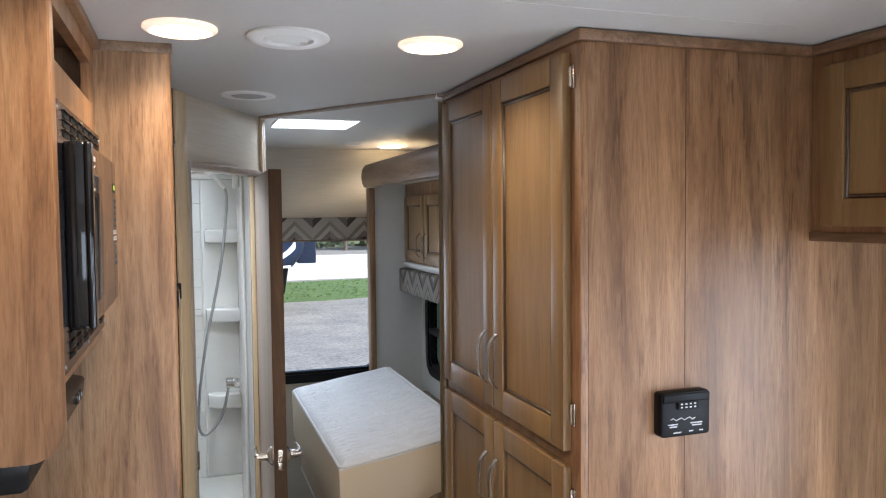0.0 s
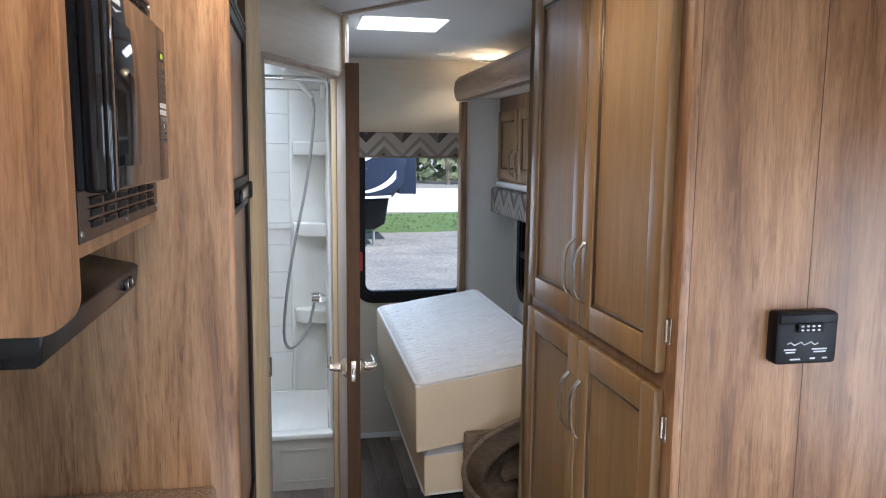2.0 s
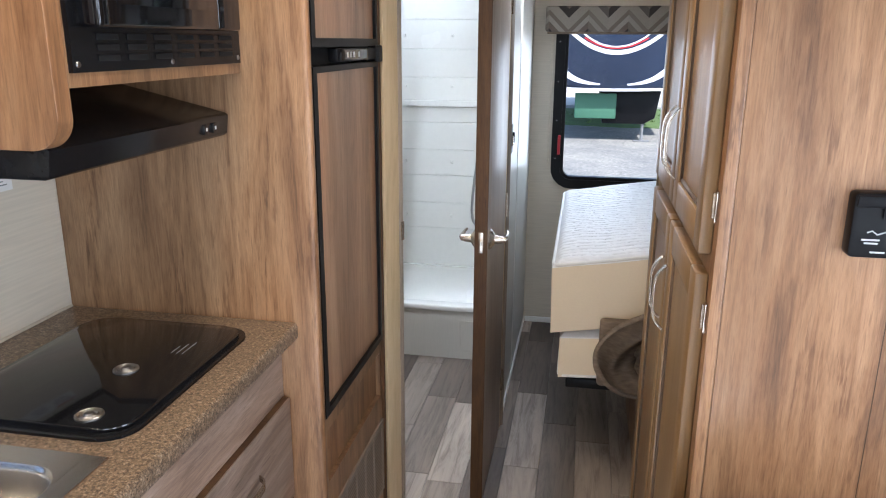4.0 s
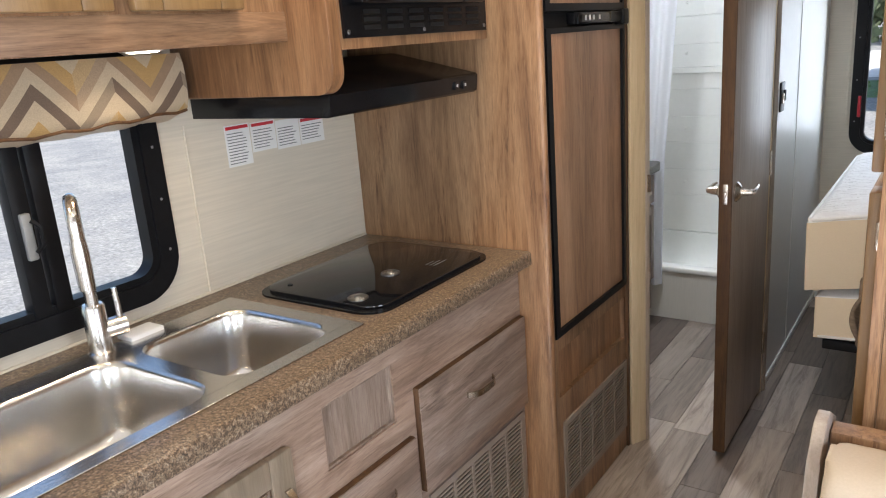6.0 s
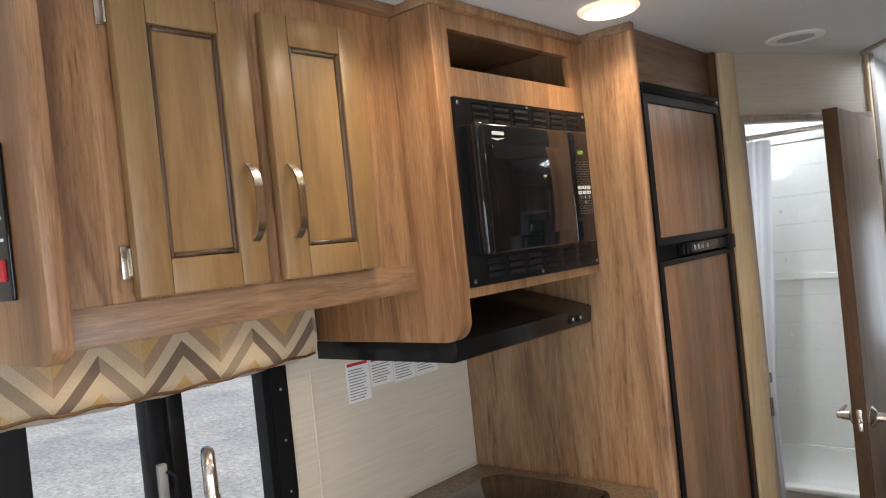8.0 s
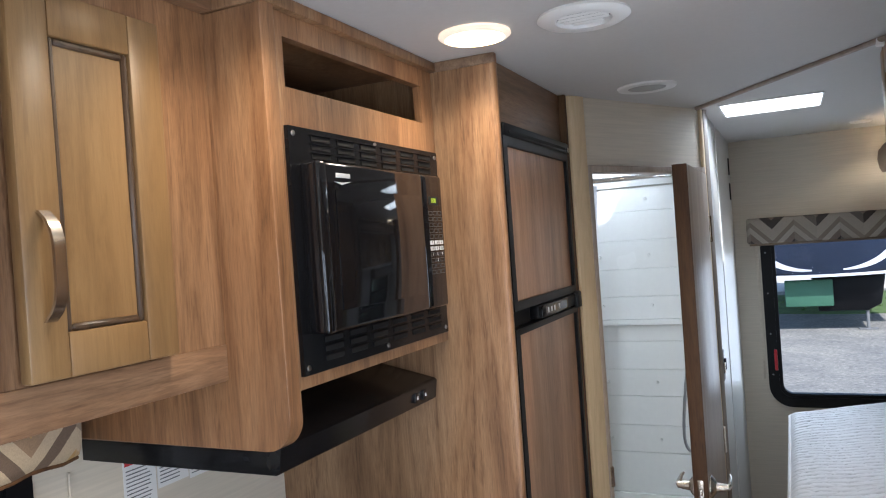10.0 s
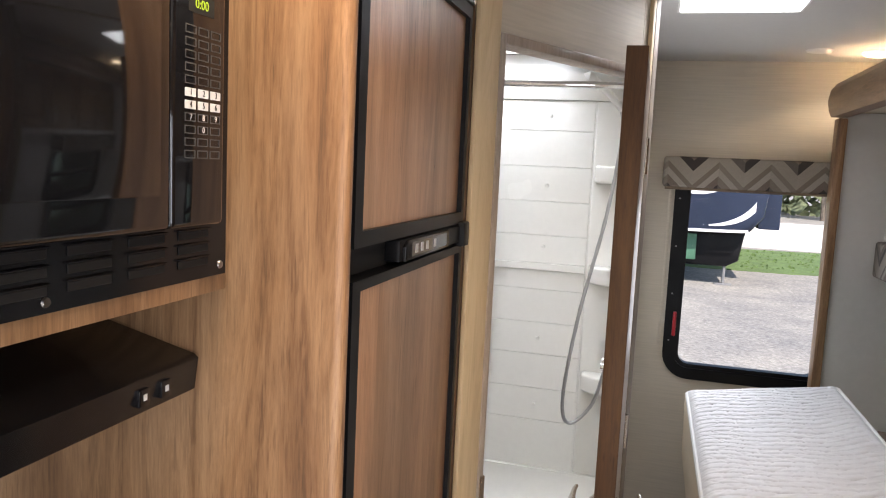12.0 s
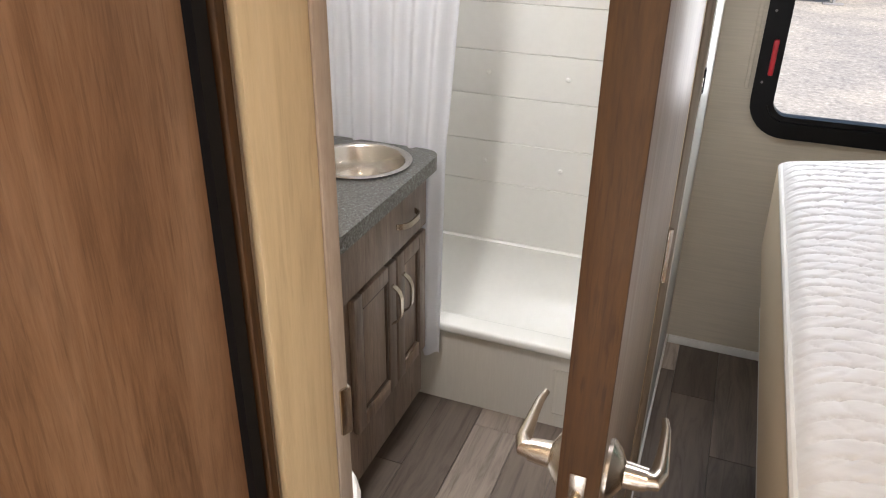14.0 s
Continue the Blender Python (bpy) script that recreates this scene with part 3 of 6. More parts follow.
def rv_window(name, axis, a, inward, u0, u1, z0, z1, label, bars=(), r=0.07, tint=None):
    """A black clamp-ring window with rounded corners; a is the wall's inner face, inward the way into the room."""
    mid = {"x": (a, (u0 + u1) / 2, z0), "y": ((u0 + u1) / 2, a, z0)}[axis]
    t = thing(name, mid, label, "window", kind="structure")
    o = round_rect(u0 - 0.035, u1 + 0.035, z0 - 0.035, z1 + 0.035, r + 0.035, 8)
    i = round_rect(u0 + 0.012, u1 - 0.012, z0 + 0.012, z1 - 0.012, r - 0.012, 8)
    part("window_frame", frame_ring(o, i, axis, a, a + inward * 0.014), BLACK, t, "black clamp-ring frame with round corners")
    k = round_rect(u0 + 0.010, u1 - 0.010, z0 + 0.010, z1 - 0.010, r - 0.012, 8)
    k2 = round_rect(u0 + 0.028, u1 - 0.028, z0 + 0.028, z1 - 0.028, r - 0.026, 8)
    part("inner_sash", frame_ring(k, k2, axis, a - inward * 0.034, a + inward * 0.006), BLACK, t)
    pane = prism(round_rect(u0 + 0.02, u1 - 0.02, z0 + 0.02, z1 - 0.02, r - 0.02, 8), axis, a - inward * 0.026, a - inward * 0.022)
    p = part("pane", pane, tint or GLASS, t)
    p.visible_shadow = False
    for (v0, v1, w0, w1) in bars:
        if axis == "x":
            b = box(a - inward * 0.03, a + inward * 0.010, v0, v1, w0, w1, 0.003)
        else:
            b = box(v0, v1, a - inward * 0.03, a + inward * 0.010, w0, w1, 0.003)
        part("mullion", b, BLACK, t)
    for q in range(4):
        zz = z0 + (z1 - z0) * (0.15 + 0.24 * q)
        pt = (a + inward * 0.014, u1 + 0.014, zz) if axis == "x" else (u0 - 0.014, a + inward * 0.014, zz)
        part("screw", lathe([(0.0, 0.001), (0.003, 0.001), (0.004, -0.001)], pt, axis, 8), GREY, t)
    return t


kw = rv_window("window_1", "x", W, 1, KW[0], KW[1], KW[2], KW[3], "black-framed kitchen slider window above the sink", [(0.775, 0.812, 0.965, 1.45), (0.822, 0.858, 0.965, 1.45)])
part("latch", box(W + 0.010, W + 0.024, 0.783, 0.803, 1.09, 1.185, 0.004), GREY, kw, "black sash latch")
part("latch_grip", tube([(W + 0.024, 0.800, 1.105), (W + 0.034, 0.812, 1.12), (W + 0.034, 0.812, 1.155), (W + 0.024, 0.800, 1.17)], 0.005, 8), BLACK, kw)
rw = rv_window("window_2", "y", N, -1, RW[0], RW[1], RW[2], RW[3], "black-framed bedroom window looking onto the gravel lot")
part("release_handle", box(RW[0] - 0.004, RW[0] + 0.010, N - 0.030, N - 0.013, 0.945, 1.045, 0.003), RED, rw, "red emergency release handle")
solid("window_edge_trim", box(RW[0] - 0.058, RW[0] - 0.046, N - 0.006, N - 0.001, 0.9, 1.56, 0.002), WALL, "cream batten beside the bedroom window", "trim", kind="structure")
rv_window("window_3", "x", E_, -1, 0.05, 1.15, 0.95, 1.55, "black-framed dinette window in the side wall")
rv_window("window_4", "y", S, 1, 0.0, 1.0, 0.95, 1.65, "unseen black-framed window added in the front wall")


# ---- valances with a zigzag weave ----
def zigzag_cloth(name, ground, bands, axis, period, height, lean=1.0):
    """Stacked chevrons in several tones."""
    z = Mat(name, rough=0.85)
    g = z.n.new("ShaderNodeNewGeometry")
    sp = z.n.new("ShaderNodeSeparateXYZ")
    z.link(g.outputs["Position"], sp.inputs[0])
    u = sp.outputs[axis]
    tri = z.math("PINGPONG", u, period / 2)
    v = z.math("ADD", sp.outputs[2], z.math("MULTIPLY", tri, lean))
    saw = z.math("FRACT", z.math("DIVIDE", v, height))
    cell = z.math("FRACT", z.math("MULTIPLY", z.math("FLOOR", z.math("DIVIDE", u, period / 2)), 0.618))
    r = z.n.new("ShaderNodeValToRGB")
    r.color_ramp.interpolation = "CONSTANT"
    e = r.color_ramp.elements
    while len(e) < len(bands):
        e.new(0.5)
    for el, (p, c) in zip(e, bands):
        el.position, el.color = p, rgb(c)
    z.link(saw, r.inputs[0])
    alt = z.mix(r.outputs[0], ground, z.math("MULTIPLY", z.math("GREATER_THAN", cell, 0.6), 0.35))
    weave = z.noise(420.0, (1, 1, 1), 2.0)
    z.color(z.mix(alt, z.ramp(weave, [(0.3, (0.7, 0.7, 0.7)), (0.7, (1.1, 1.1, 1.1))]), 0.6, "MULTIPLY"))
    z.bump(weave, 0.3, 0.001)
    return z.m


CREAM, TAN, BROWN, GOLD, DARK = (0.40, 0.315, 0.215), (0.25, 0.165, 0.10), (0.125, 0.085, 0.058), (0.36, 0.225, 0.085), (0.045, 0.035, 0.030)
ZIG_K = zigzag_cloth("zigzag_cloth_kitchen", CREAM, [(0.0, CREAM), (0.22, BROWN), (0.40, CREAM), (0.58, TAN), (0.76, GOLD)], 1, 0.165, 0.170, 1.1)
ZIG_B = zigzag_cloth("zigzag_cloth_bedroom", (0.27, 0.24, 0.20), [(0.0, (0.33, 0.29, 0.24)), (0.30, DARK), (0.52, (0.17, 0.13, 0.105)), (0.70, (0.36, 0.32, 0.27)), (0.86, (0.20, 0.16, 0.13))], 0, 0.190, 0.185, 1.0)
# Bedroom tones repeated darker; the slide's shade is put into the cloth.
ZIG_S = zigzag_cloth("zigzag_cloth_slide", (0.15, 0.13, 0.11), [(0.0, (0.19, 0.165, 0.135)), (0.40, (0.03, 0.024, 0.02)), (0.56, (0.10, 0.08, 0.065)), (0.74, (0.21, 0.185, 0.155)), (0.9, (0.07, 0.055, 0.045))], 1, 0.175, 0.150, 1.05)

kv = thing("kitchen_valance", (-0.60, 0.83, 1.33), "padded zigzag-patterned valance in cream, tan and gold over the sink window", "valance")
bm = bmesh.new()
n = 24
rows = []
for i in range(n + 1):
    y = 0.470 + (1.165 - 0.470) * i / n
    sag = 0.012 * math.sin(math.pi * i / n) + 0.003 * math.sin(i * 1.7)
    prof = [(-0.633, 1.466), (-0.555, 1.466), (-0.548, 1.44), (-0.546, 1.40), (-0.549, 1.365 - sag), (-0.556, 1.348 - sag), (-0.568, 1.341 - sag), (-0.633, 1.318 - sag * 0.5)]
    rows.append([bm.verts.new((x, y, z)) for x, z in prof])
for A, B in zip(rows, rows[1:]):
    for k in range(len(A)):
        f = bm.faces.new((A[k], A[(k + 1) % len(A)], B[(k + 1) % len(A)], B[k]))
        f.material_index = 1 if k in (6,) else 0
bm.faces.new(rows[0])
bm.faces.new(rows[-1][::-1])
part("cloth_box", bm, [ZIG_K, VINYL], kv, "", 60)
part("lower_welt", tube([(-0.556 - 0.006, 0.470 + 0.695 * i / 24, 1.343 - 0.012 * math.sin(math.pi * i / 24) - 0.003 * math.sin(i * 1.7)) for i in range(25)], 0.004, 8), EDGE, kv, "dark welt along the lower edge")
bv = thing("bedroom_valance", (0.68, 4.16, 1.555), "padded zigzag-patterned valance in grey and brown over the bedroom window", "valance")
part("cloth_box", box(0.362, 1.02, 4.150, N - 0.001, 1.560, 1.682, 0.012, 3), ZIG_B, bv, "", 80)
part("lining", box(0.372, 1.01, 4.158, N - 0.002, 1.550, 1.561, 0.003), SPREAD, bv, "brown lining under the valance")

# ---- slide room with the overhead cabinet ----
sl = thing("slide_room", (1.1, 3.2, 0), "pale slide-out wall box with a brown wooden surround", "slide-out", kind="structure")
SY = 4.07
part("side_wall", box(0.985, 1.30, SY, SY + 0.03, 0, 1.86), WALL_COOL, sl, "pale grey side wall of the slide-out")
part("roof_panel", box(0.985, 1.30, 2.29, SY + 0.03, 1.862, 1.885), WALL, sl)
part("back_wall", wall_with_holes("x", 1.255, 1.285, 2.29, SY, 0, 1.861, [(3.15, 3.93, 0.86, 1.27)]), WALL_COOL, sl)
part("header_fascia", prism([(0.932, 1.842), (0.984, 1.842), (0.984, 1.962), (0.940, 1.962), (0.922, 1.938), (0.916, 1.90), (0.922, 1.862)], "y", 2.29, 4.06, 0.002), FASCIA, sl, "brown wooden header with a rounded nose")
part("side_fascia", box(0.952, 0.9845, 4.032, 4.095, 0, 1.838, 0.004), LAM, sl, "brown wooden upright of the surround")
part("top_return", box(0.985, 1.25, 2.29, 4.09, 1.887, 1.95), WALL, sl)
so = thing("slide_overhead_cabinet", (1.2, 3.4, 1.44), "stained maple overhead cabinet with bow handles above the bed head", "cabinet")
part("body", box(1.165, 1.254, 2.40, SY - 0.002, 1.435, 1.858, 0.002), LAM, so)
part("light_rail", box(1.150, 1.254, 2.40, SY - 0.002, 1.405, 1.434, 0.004), WHITE, so, "white rail along the bottom")
for y0, y1, hy in ((3.69, 4.03, 3.73), (3.335, 3.675, 3.63), (2.95, 3.29, 2.99), (2.595, 2.935, 2.895)):
    d = panel_door(so, 1.165, -1, y0, y1, 1.450, 1.79, 0.018, 0.05)
    arch_handle(d, (1.147, hy, 1.535), 0.13, (-1, 0, 0))
sv = thing("slide_valance", (1.2, 3.55, 1.28), "zigzag-patterned valance in grey and brown under the overhead cabinet", "valance")
part("cloth_box", box(1.110, 1.254, 3.10, 4.02, 1.275, 1.404, 0.012, 3), ZIG_S, sv, "", 80)
rv_window("window_5", "x", 1.255, -1, 3.15, 3.93, 0.86, 1.27, "dark-tinted black-framed window at the bed head", [(3.15, 3.93, 1.05, 1.08)], tint=TINTED)
# ---- bed ----


def mattress_block(x0, x1, y0, y1, z0, z1, slope, quilt, seed):
    """A soft block whose top carries quilting and rises along x."""
    bm = bmesh.new()
    nx, ny = 110, 360
    top, bot = [], []
    for i in range(nx + 1):
        a, b = [], []
        for j in range(ny + 1):
            u, v = i / nx, j / ny
            x, y = x0 + (x1 - x0) * u, y0 + (y1 - y0) * v
            e = min(u * (x1 - x0), (1 - u) * (x1 - x0), v * (y1 - y0), (1 - v) * (y1 - y0))
            drop = 0.022 * max(0.0, 1 - e / 0.035) ** 2
            wave = math.sin(88 * y + 1.4 * math.sin(15 * x + 2) + 1.2 * math.sin(5 * x + 9 * y) + 0.8 * math.sin(31 * x))
            cross = math.sin(44 * y - 30 * x + 1.5 * math.sin(9 * x))
            zig = math.sin(58 * x + 2.2 * math.sin(36 * y))
            q = -quilt * (math.exp(-(wave / 0.24) ** 2) + 0.45 * math.exp(-(zig / 0.2) ** 2) + 0.3 * math.exp(-(cross / 0.3) ** 2)) * min(1, e / 0.04)
            z = z1 + slope * (x - x0) - drop + q + 0.004 * noise.noise(Vector((x * 5, y * 5, seed)))
            a.append(bm.verts.new((x, y, z)))
            b.append(bm.verts.new((x + 0.03 * slope, y, z0 + slope * (x - x0))))
        top.append(a)
        bot.append(b)
    for i in range(nx):
        for j in range(ny):
            bm.faces.new((top[i][j], top[i + 1][j], top[i + 1][j + 1], top[i][j + 1]))
            bm.faces.new((bot[i][j], bot[i][j + 1], bot[i + 1][j + 1], bot[i + 1][j])).material_index = 1
    edge = [(i, 0) for i in range(nx)] + [(nx, j) for j in range(ny)] + [(i, ny) for i in range(nx, 0, -1)] + [(0, j) for j in range(ny, 0, -1)]
    for (i, j), (k, m) in zip(edge, edge[1:] + edge[:1]):
        bm.faces.new((top[i][j], top[k][m], bot[k][m], bot[i][j])).material_index = 1
    return bm, top


bed = thing("bed", (0.77, 3.15, 0.40), "fold-up bed with a white quilted mattress beside the rear window", "bed")
SL = 0.16
BX0, BX1, BY0, BY1 = 0.498, 1.0, 2.60, 3.84
bm, top = mattress_block(BX0, BX1, BY0, BY1, 0.59, 0.833, SL, 0.0065, 3.0)
mt = part("mattress", bm, [TICKING, TICK_SIDE], bed, "white wavy-quilted mattress, its foot end lifted", 80)


def rim(x0, x1, y0, y1, z, slope, r=0.006):
    pts = [(x, y, z + slope * (x - x0)) for x, y in round_rect(x0 + 0.004, x1 - 0.004, y0 + 0.004, y1 - 0.004, 0.025, 4)]
    return tube(pts + pts[:2], r, 8)


part("piping", rim(BX0, BX1, BY0, BY1, 0.818, SL), PIPING, mt, "white piping along the top edge")
bm, _ = mattress_block(BX0 + 0.035, BX1, BY0 + 0.02, BY1 - 0.01, 0.425, 0.588, SL * 0.3, 0.0, 5.0)
lm = part("lower_mattress", bm, [TICKING, TICK_SIDE], bed, "cream lower cushion", 80)
part("piping", rim(BX0 + 0.033, BX1, BY0 + 0.018, BY1 - 0.008, 0.430, SL * 0.3), PIPING, lm)
part("base_board", box(0.56, 1.24, BY0 + 0.03, BY1 - 0.02, 0.385, 0.418, 0.004), BLACK, bed, "black plywood base")
part("support_box", box(0.82, 1.24, BY0 + 0.15, BY1 - 0.05, 0.0, 0.384, 0.004), LAM, bed)
part("head_cushion", box(1.012, 1.245, BY0 + 0.05, BY1 + 0.1, 0.42, 0.74, 0.03, 3), SPREAD, bed, "brown covered head part")


def pocket(cx, cz, R, y0, depth, a0, a1, folds, seed):
    """A turned-back flap of bedspread: a rounded mouth that sinks inward in folds."""
    bm = bmesh.new()
    nu, nv = 48, 20
    rows = []
    for i in range(nu + 1):
        a = radians(a0 + (a1 - a0) * i / nu)
        row = []
        for j in range(nv + 1):
            v = j / nv
            r = R * (1 - 0.66 * v) * (1 + 0.04 * math.sin(3 * a + seed))
            y = y0 - depth * math.sin(math.pi * min(1, v * 1.15)) + 0.009 * math.sin(folds * v + 1.6 * math.sin(2 * a + seed)) + 0.022 * noise.noise(Vector((r * 11, a * 1.6, seed)))
            row.append(bm.verts.new((cx + r * math.cos(a), y, cz + 0.66 * r * math.sin(a) + 0.25 * (r * math.cos(a)))))
        rows.append(row)
    for A, B in zip(rows, rows[1:]):
        for k in range(nv):
            bm.faces.new((A[k], A[k + 1], B[k + 1], B[k]))
    bmesh.ops.solidify(bm, geom=bm.faces[:], thickness=0.012)
    rim = [v for v in [(cx + R * (1 + 0.04 * math.sin(3 * radians(a0 + (a1 - a0) * i / nu) + seed)) * math.cos(radians(a0 + (a1 - a0) * i / nu)), y0, cz + R * (1 + 0.04 * math.sin(3 * radians(a0 + (a1 - a0) * i / nu) + seed)) * (0.66 * math.sin(radians(a0 + (a1 - a0) * i / nu)) + 0.25 * math.cos(radians(a0 + (a1 - a0) * i / nu)))) for i in range(nu + 1)]]
    return bm, rim


sp = thing("bedspread", (0.85, 2.5, 0.40), "brown patterned bedspread folded back over the bed's side", "bedspread")
bm, rim_pts = pocket(0.865, 0.575, 0.215, 2.535, 0.055, 30, 250, 13, 0.4)
fold = part("outer_fold", bm, SPREAD, sp, "turned-back outer fold", 80)
part("welt", tube(rim_pts, 0.010, 10), SPREAD, fold)
bm = bmesh.new()
rows = []
for i in range(41):
    row = []
    for k in range(25):
        u, v = i / 40 * 2 - 1, k / 24 * 2 - 1
        px, pz = u * math.sqrt(1 - 0.5 * v * v), v * math.sqrt(1 - 0.5 * u * u)
        d2 = min(1.0, px * px + pz * pz)
        ang = math.atan2(pz + 0.25, px + 0.95)
        pleat = math.sin(11 * ang + 1.3 * px) + 0.5 * math.sin(23 * ang + 2.0)
        y = 2.560 - 0.050 * math.sqrt(1 - d2) + 0.011 * pleat * (1 - d2) + 0.004 * noise.noise(Vector((px * 6, pz * 6, 2.0)))
        row.append(bm.verts.new((0.850 + 0.195 * px - 0.03 * pz, y, 0.520 + 0.105 * pz + 0.035 * px)))
    rows.append(row)
for P, Q in zip(rows, rows[1:]):
    for k in range(24):
        bm.faces.new((P[k], P[k + 1], Q[k + 1], Q[k]))
bmesh.ops.solidify(bm, geom=bm.faces[:], thickness=0.010)
part("inner_fold", bm, SPREAD, sp, "creased bulging inner fold", 80)
part("tucked_fold", box(0.66, 1.02, 2.560, 2.598, 0.43, 0.66, 0.012, 3), SPREAD, sp)

# ---- kitchen: worktop, sink, tap, hob ----
CX = -0.052
SINK = (-0.552, -0.124, 0.395, 1.195)


WT = thing("kitchen_worktop", (-0.35, 0.8, 0.846), "brown speckled granite-look laminate worktop along the wall", "worktop")
bm = bmesh.new()
box(W + 0.0005, SINK[0] + 0.02, -0.15, 1.803, 0.846, 0.885, bm=bm)
box(SINK[0] + 0.02, SINK[1] - 0.02, -0.15, SINK[2] + 0.02, 0.846, 0.885, bm=bm)
box(SINK[0] + 0.02, SINK[1] - 0.02, SINK[3] - 0.02, 1.803, 0.846, 0.885, bm=bm)
part("slab", bm, GRANITE, WT)
nose = [(SINK[1] - 0.02, 0.846), (CX - 0.004, 0.846), (CX - 0.001, 0.848), (CX, 0.852), (CX, 0.875), (CX - 0.002, 0.880), (CX - 0.005, 0.8835), (CX - 0.010, 0.885), (SINK[1] - 0.02, 0.885)]
part("front_edge", prism(nose, "y", -0.15, 1.803), GRANITE, WT, "rounded front edge", 30)
part("back_bead", tube([(W + 0.004, -0.15, 0.887), (W + 0.004, 1.80, 0.887)], 0.004, 6), WALL, WT, "cream sealant bead")


def bowl(x0, x1, y0, y1, depth, r=0.06):
    bm = bmesh.new()
    steps = [(0.0, 0.0), (0.004, 0.003), (0.007, 0.012), (0.012, depth * 0.5), (0.018, depth - 0.04), (0.028, depth - 0.015), (0.05, depth - 0.003), (0.09, depth)]
    rings = []
    for off, d in steps:
        pts = round_rect(x0 + off, x1 - off, y0 + off, y1 - off, max(0.02, r - off * 0.3), 7)
        rings.append([bm.verts.new((px, py, 0.8885 - d)) for px, py in pts])
    n = len(rings[0])
    for A, B in zip(rings, rings[1:]):
        for k in range(n):
            bm.faces.new((A[k], A[(k + 1) % n], B[(k + 1) % n], B[k]))
    bm.faces.new(rings[-1])
    for f in bm.faces:
        f.normal_flip()
    return bm


sink = thing("kitchen_sink", (-0.35, 0.8, 0.885), "double-bowl brushed stainless steel sink set into the worktop", "sink")
B1, B2 = (-0.484, -0.160, 0.43, 0.840), (-0.484, -0.160, 0.876, 1.152)
bm = bmesh.new()
zt = 0.8885
for a, b in ((SINK[0], B1[0]), (B1[1], SINK[1])):
    box(a, b, SINK[2] + 0.0005, SINK[3] - 0.0005, 0.8855, zt, 0.0008, 1, bm)
for a, b in ((SINK[2], B1[2]), (B1[3], B2[2]), (B2[3], SINK[3])):
    box(B1[0], B1[1], a, b, 0.8855, zt, 0.0, 1, bm)


def corner_fill(bm, q):
    """Fills between a square corner and a bowl's round corner."""
    x0, x1, y0, y1 = q
    r = 0.06
    for cx, cy, sx, sy in ((x0, y0, 1, 1), (x1, y0, -1, 1), (x0, y1, 1, -1), (x1, y1, -1, -1)):
        pts = [(cx, cy)]
        for i in range(8):
            t = math.pi / 2 * i / 7
            pts.append((cx + sx * (r - r * math.sin(t)), cy + sy * (r - r * math.cos(t))))
        if sx * sy < 0:
            pts = pts[::-1]
        bm.faces.new([bm.verts.new((px, py, zt)) for px, py in pts])


corner_fill(bm, B1)
corner_fill(bm, B2)
part("rim", bm, STEEL, sink, "flat steel rim")
for q in (B1, B2):
    bw = bowl(*q, 0.17)
    me_part = part("bowl", bw, STEEL, sink, "deep rounded steel bowl", 60)
    cxm, cym = (q[0] + q[1]) / 2, (q[2] + q[3]) / 2
    part("drain", lathe([(0.0, 0.004), (0.02, 0.004), (0.042, 0.006), (0.046, 0.001)], (cxm, cym, 0.7190), "z", 24), CHROME, me_part)

tap = thing("kitchen_tap", (-0.535, 0.845, 0.8885), "brushed steel single-lever gooseneck tap behind the sink", "tap")
tx, ty = -0.528, 0.842
part("base", lathe([(0.0, 0.0), (0.027, 0.0), (0.027, 0.004), (0.023, 0.008), (0.023, 0.10), (0.019, 0.106), (0.0, 0.106)], (tx, ty, 0.8885), "z", 24), STEEL, tap)
neck = [(tx, ty, 0.99), (tx, ty, 1.10), (tx, ty, 1.17)]
for i in range(1, 11):
    a = math.pi * i / 10
    neck.append((tx + (0.045 - 0.045 * math.cos(a)) * 0.87, ty - (0.045 - 0.045 * math.cos(a)) * 0.49, 1.17 + 0.045 * math.sin(a)))
neck.append((tx + 0.078, ty - 0.044, 1.13))
part("neck", tube(neck, 0.0125, 14), STEEL, tap, "tall bent neck")
part("spray_head", tube([(tx + 0.078, ty - 0.044, 1.145), (tx + 0.078, ty - 0.044, 1.12), (tx + 0.080, ty - 0.045, 1.05)], [0.014, 0.016, 0.015], 14), STEEL, tap)
part("valve", tube([(tx, ty + 0.01, 0.935), (tx + 0.012, ty + 0.055, 0.935)], 0.021, 18), STEEL, tap)
part("lever", tube([(tx + 0.010, ty + 0.046, 0.95), (tx + 0.008, ty + 0.046, 1.015)], [0.007, 0.006], 10), STEEL, tap)
solid("instruction_tag", box(-0.575, -0.520, 0.905, 0.985, 0.8862, 0.898, 0.003), PAPER, "folded white paper tag lying behind the tap", "tag")

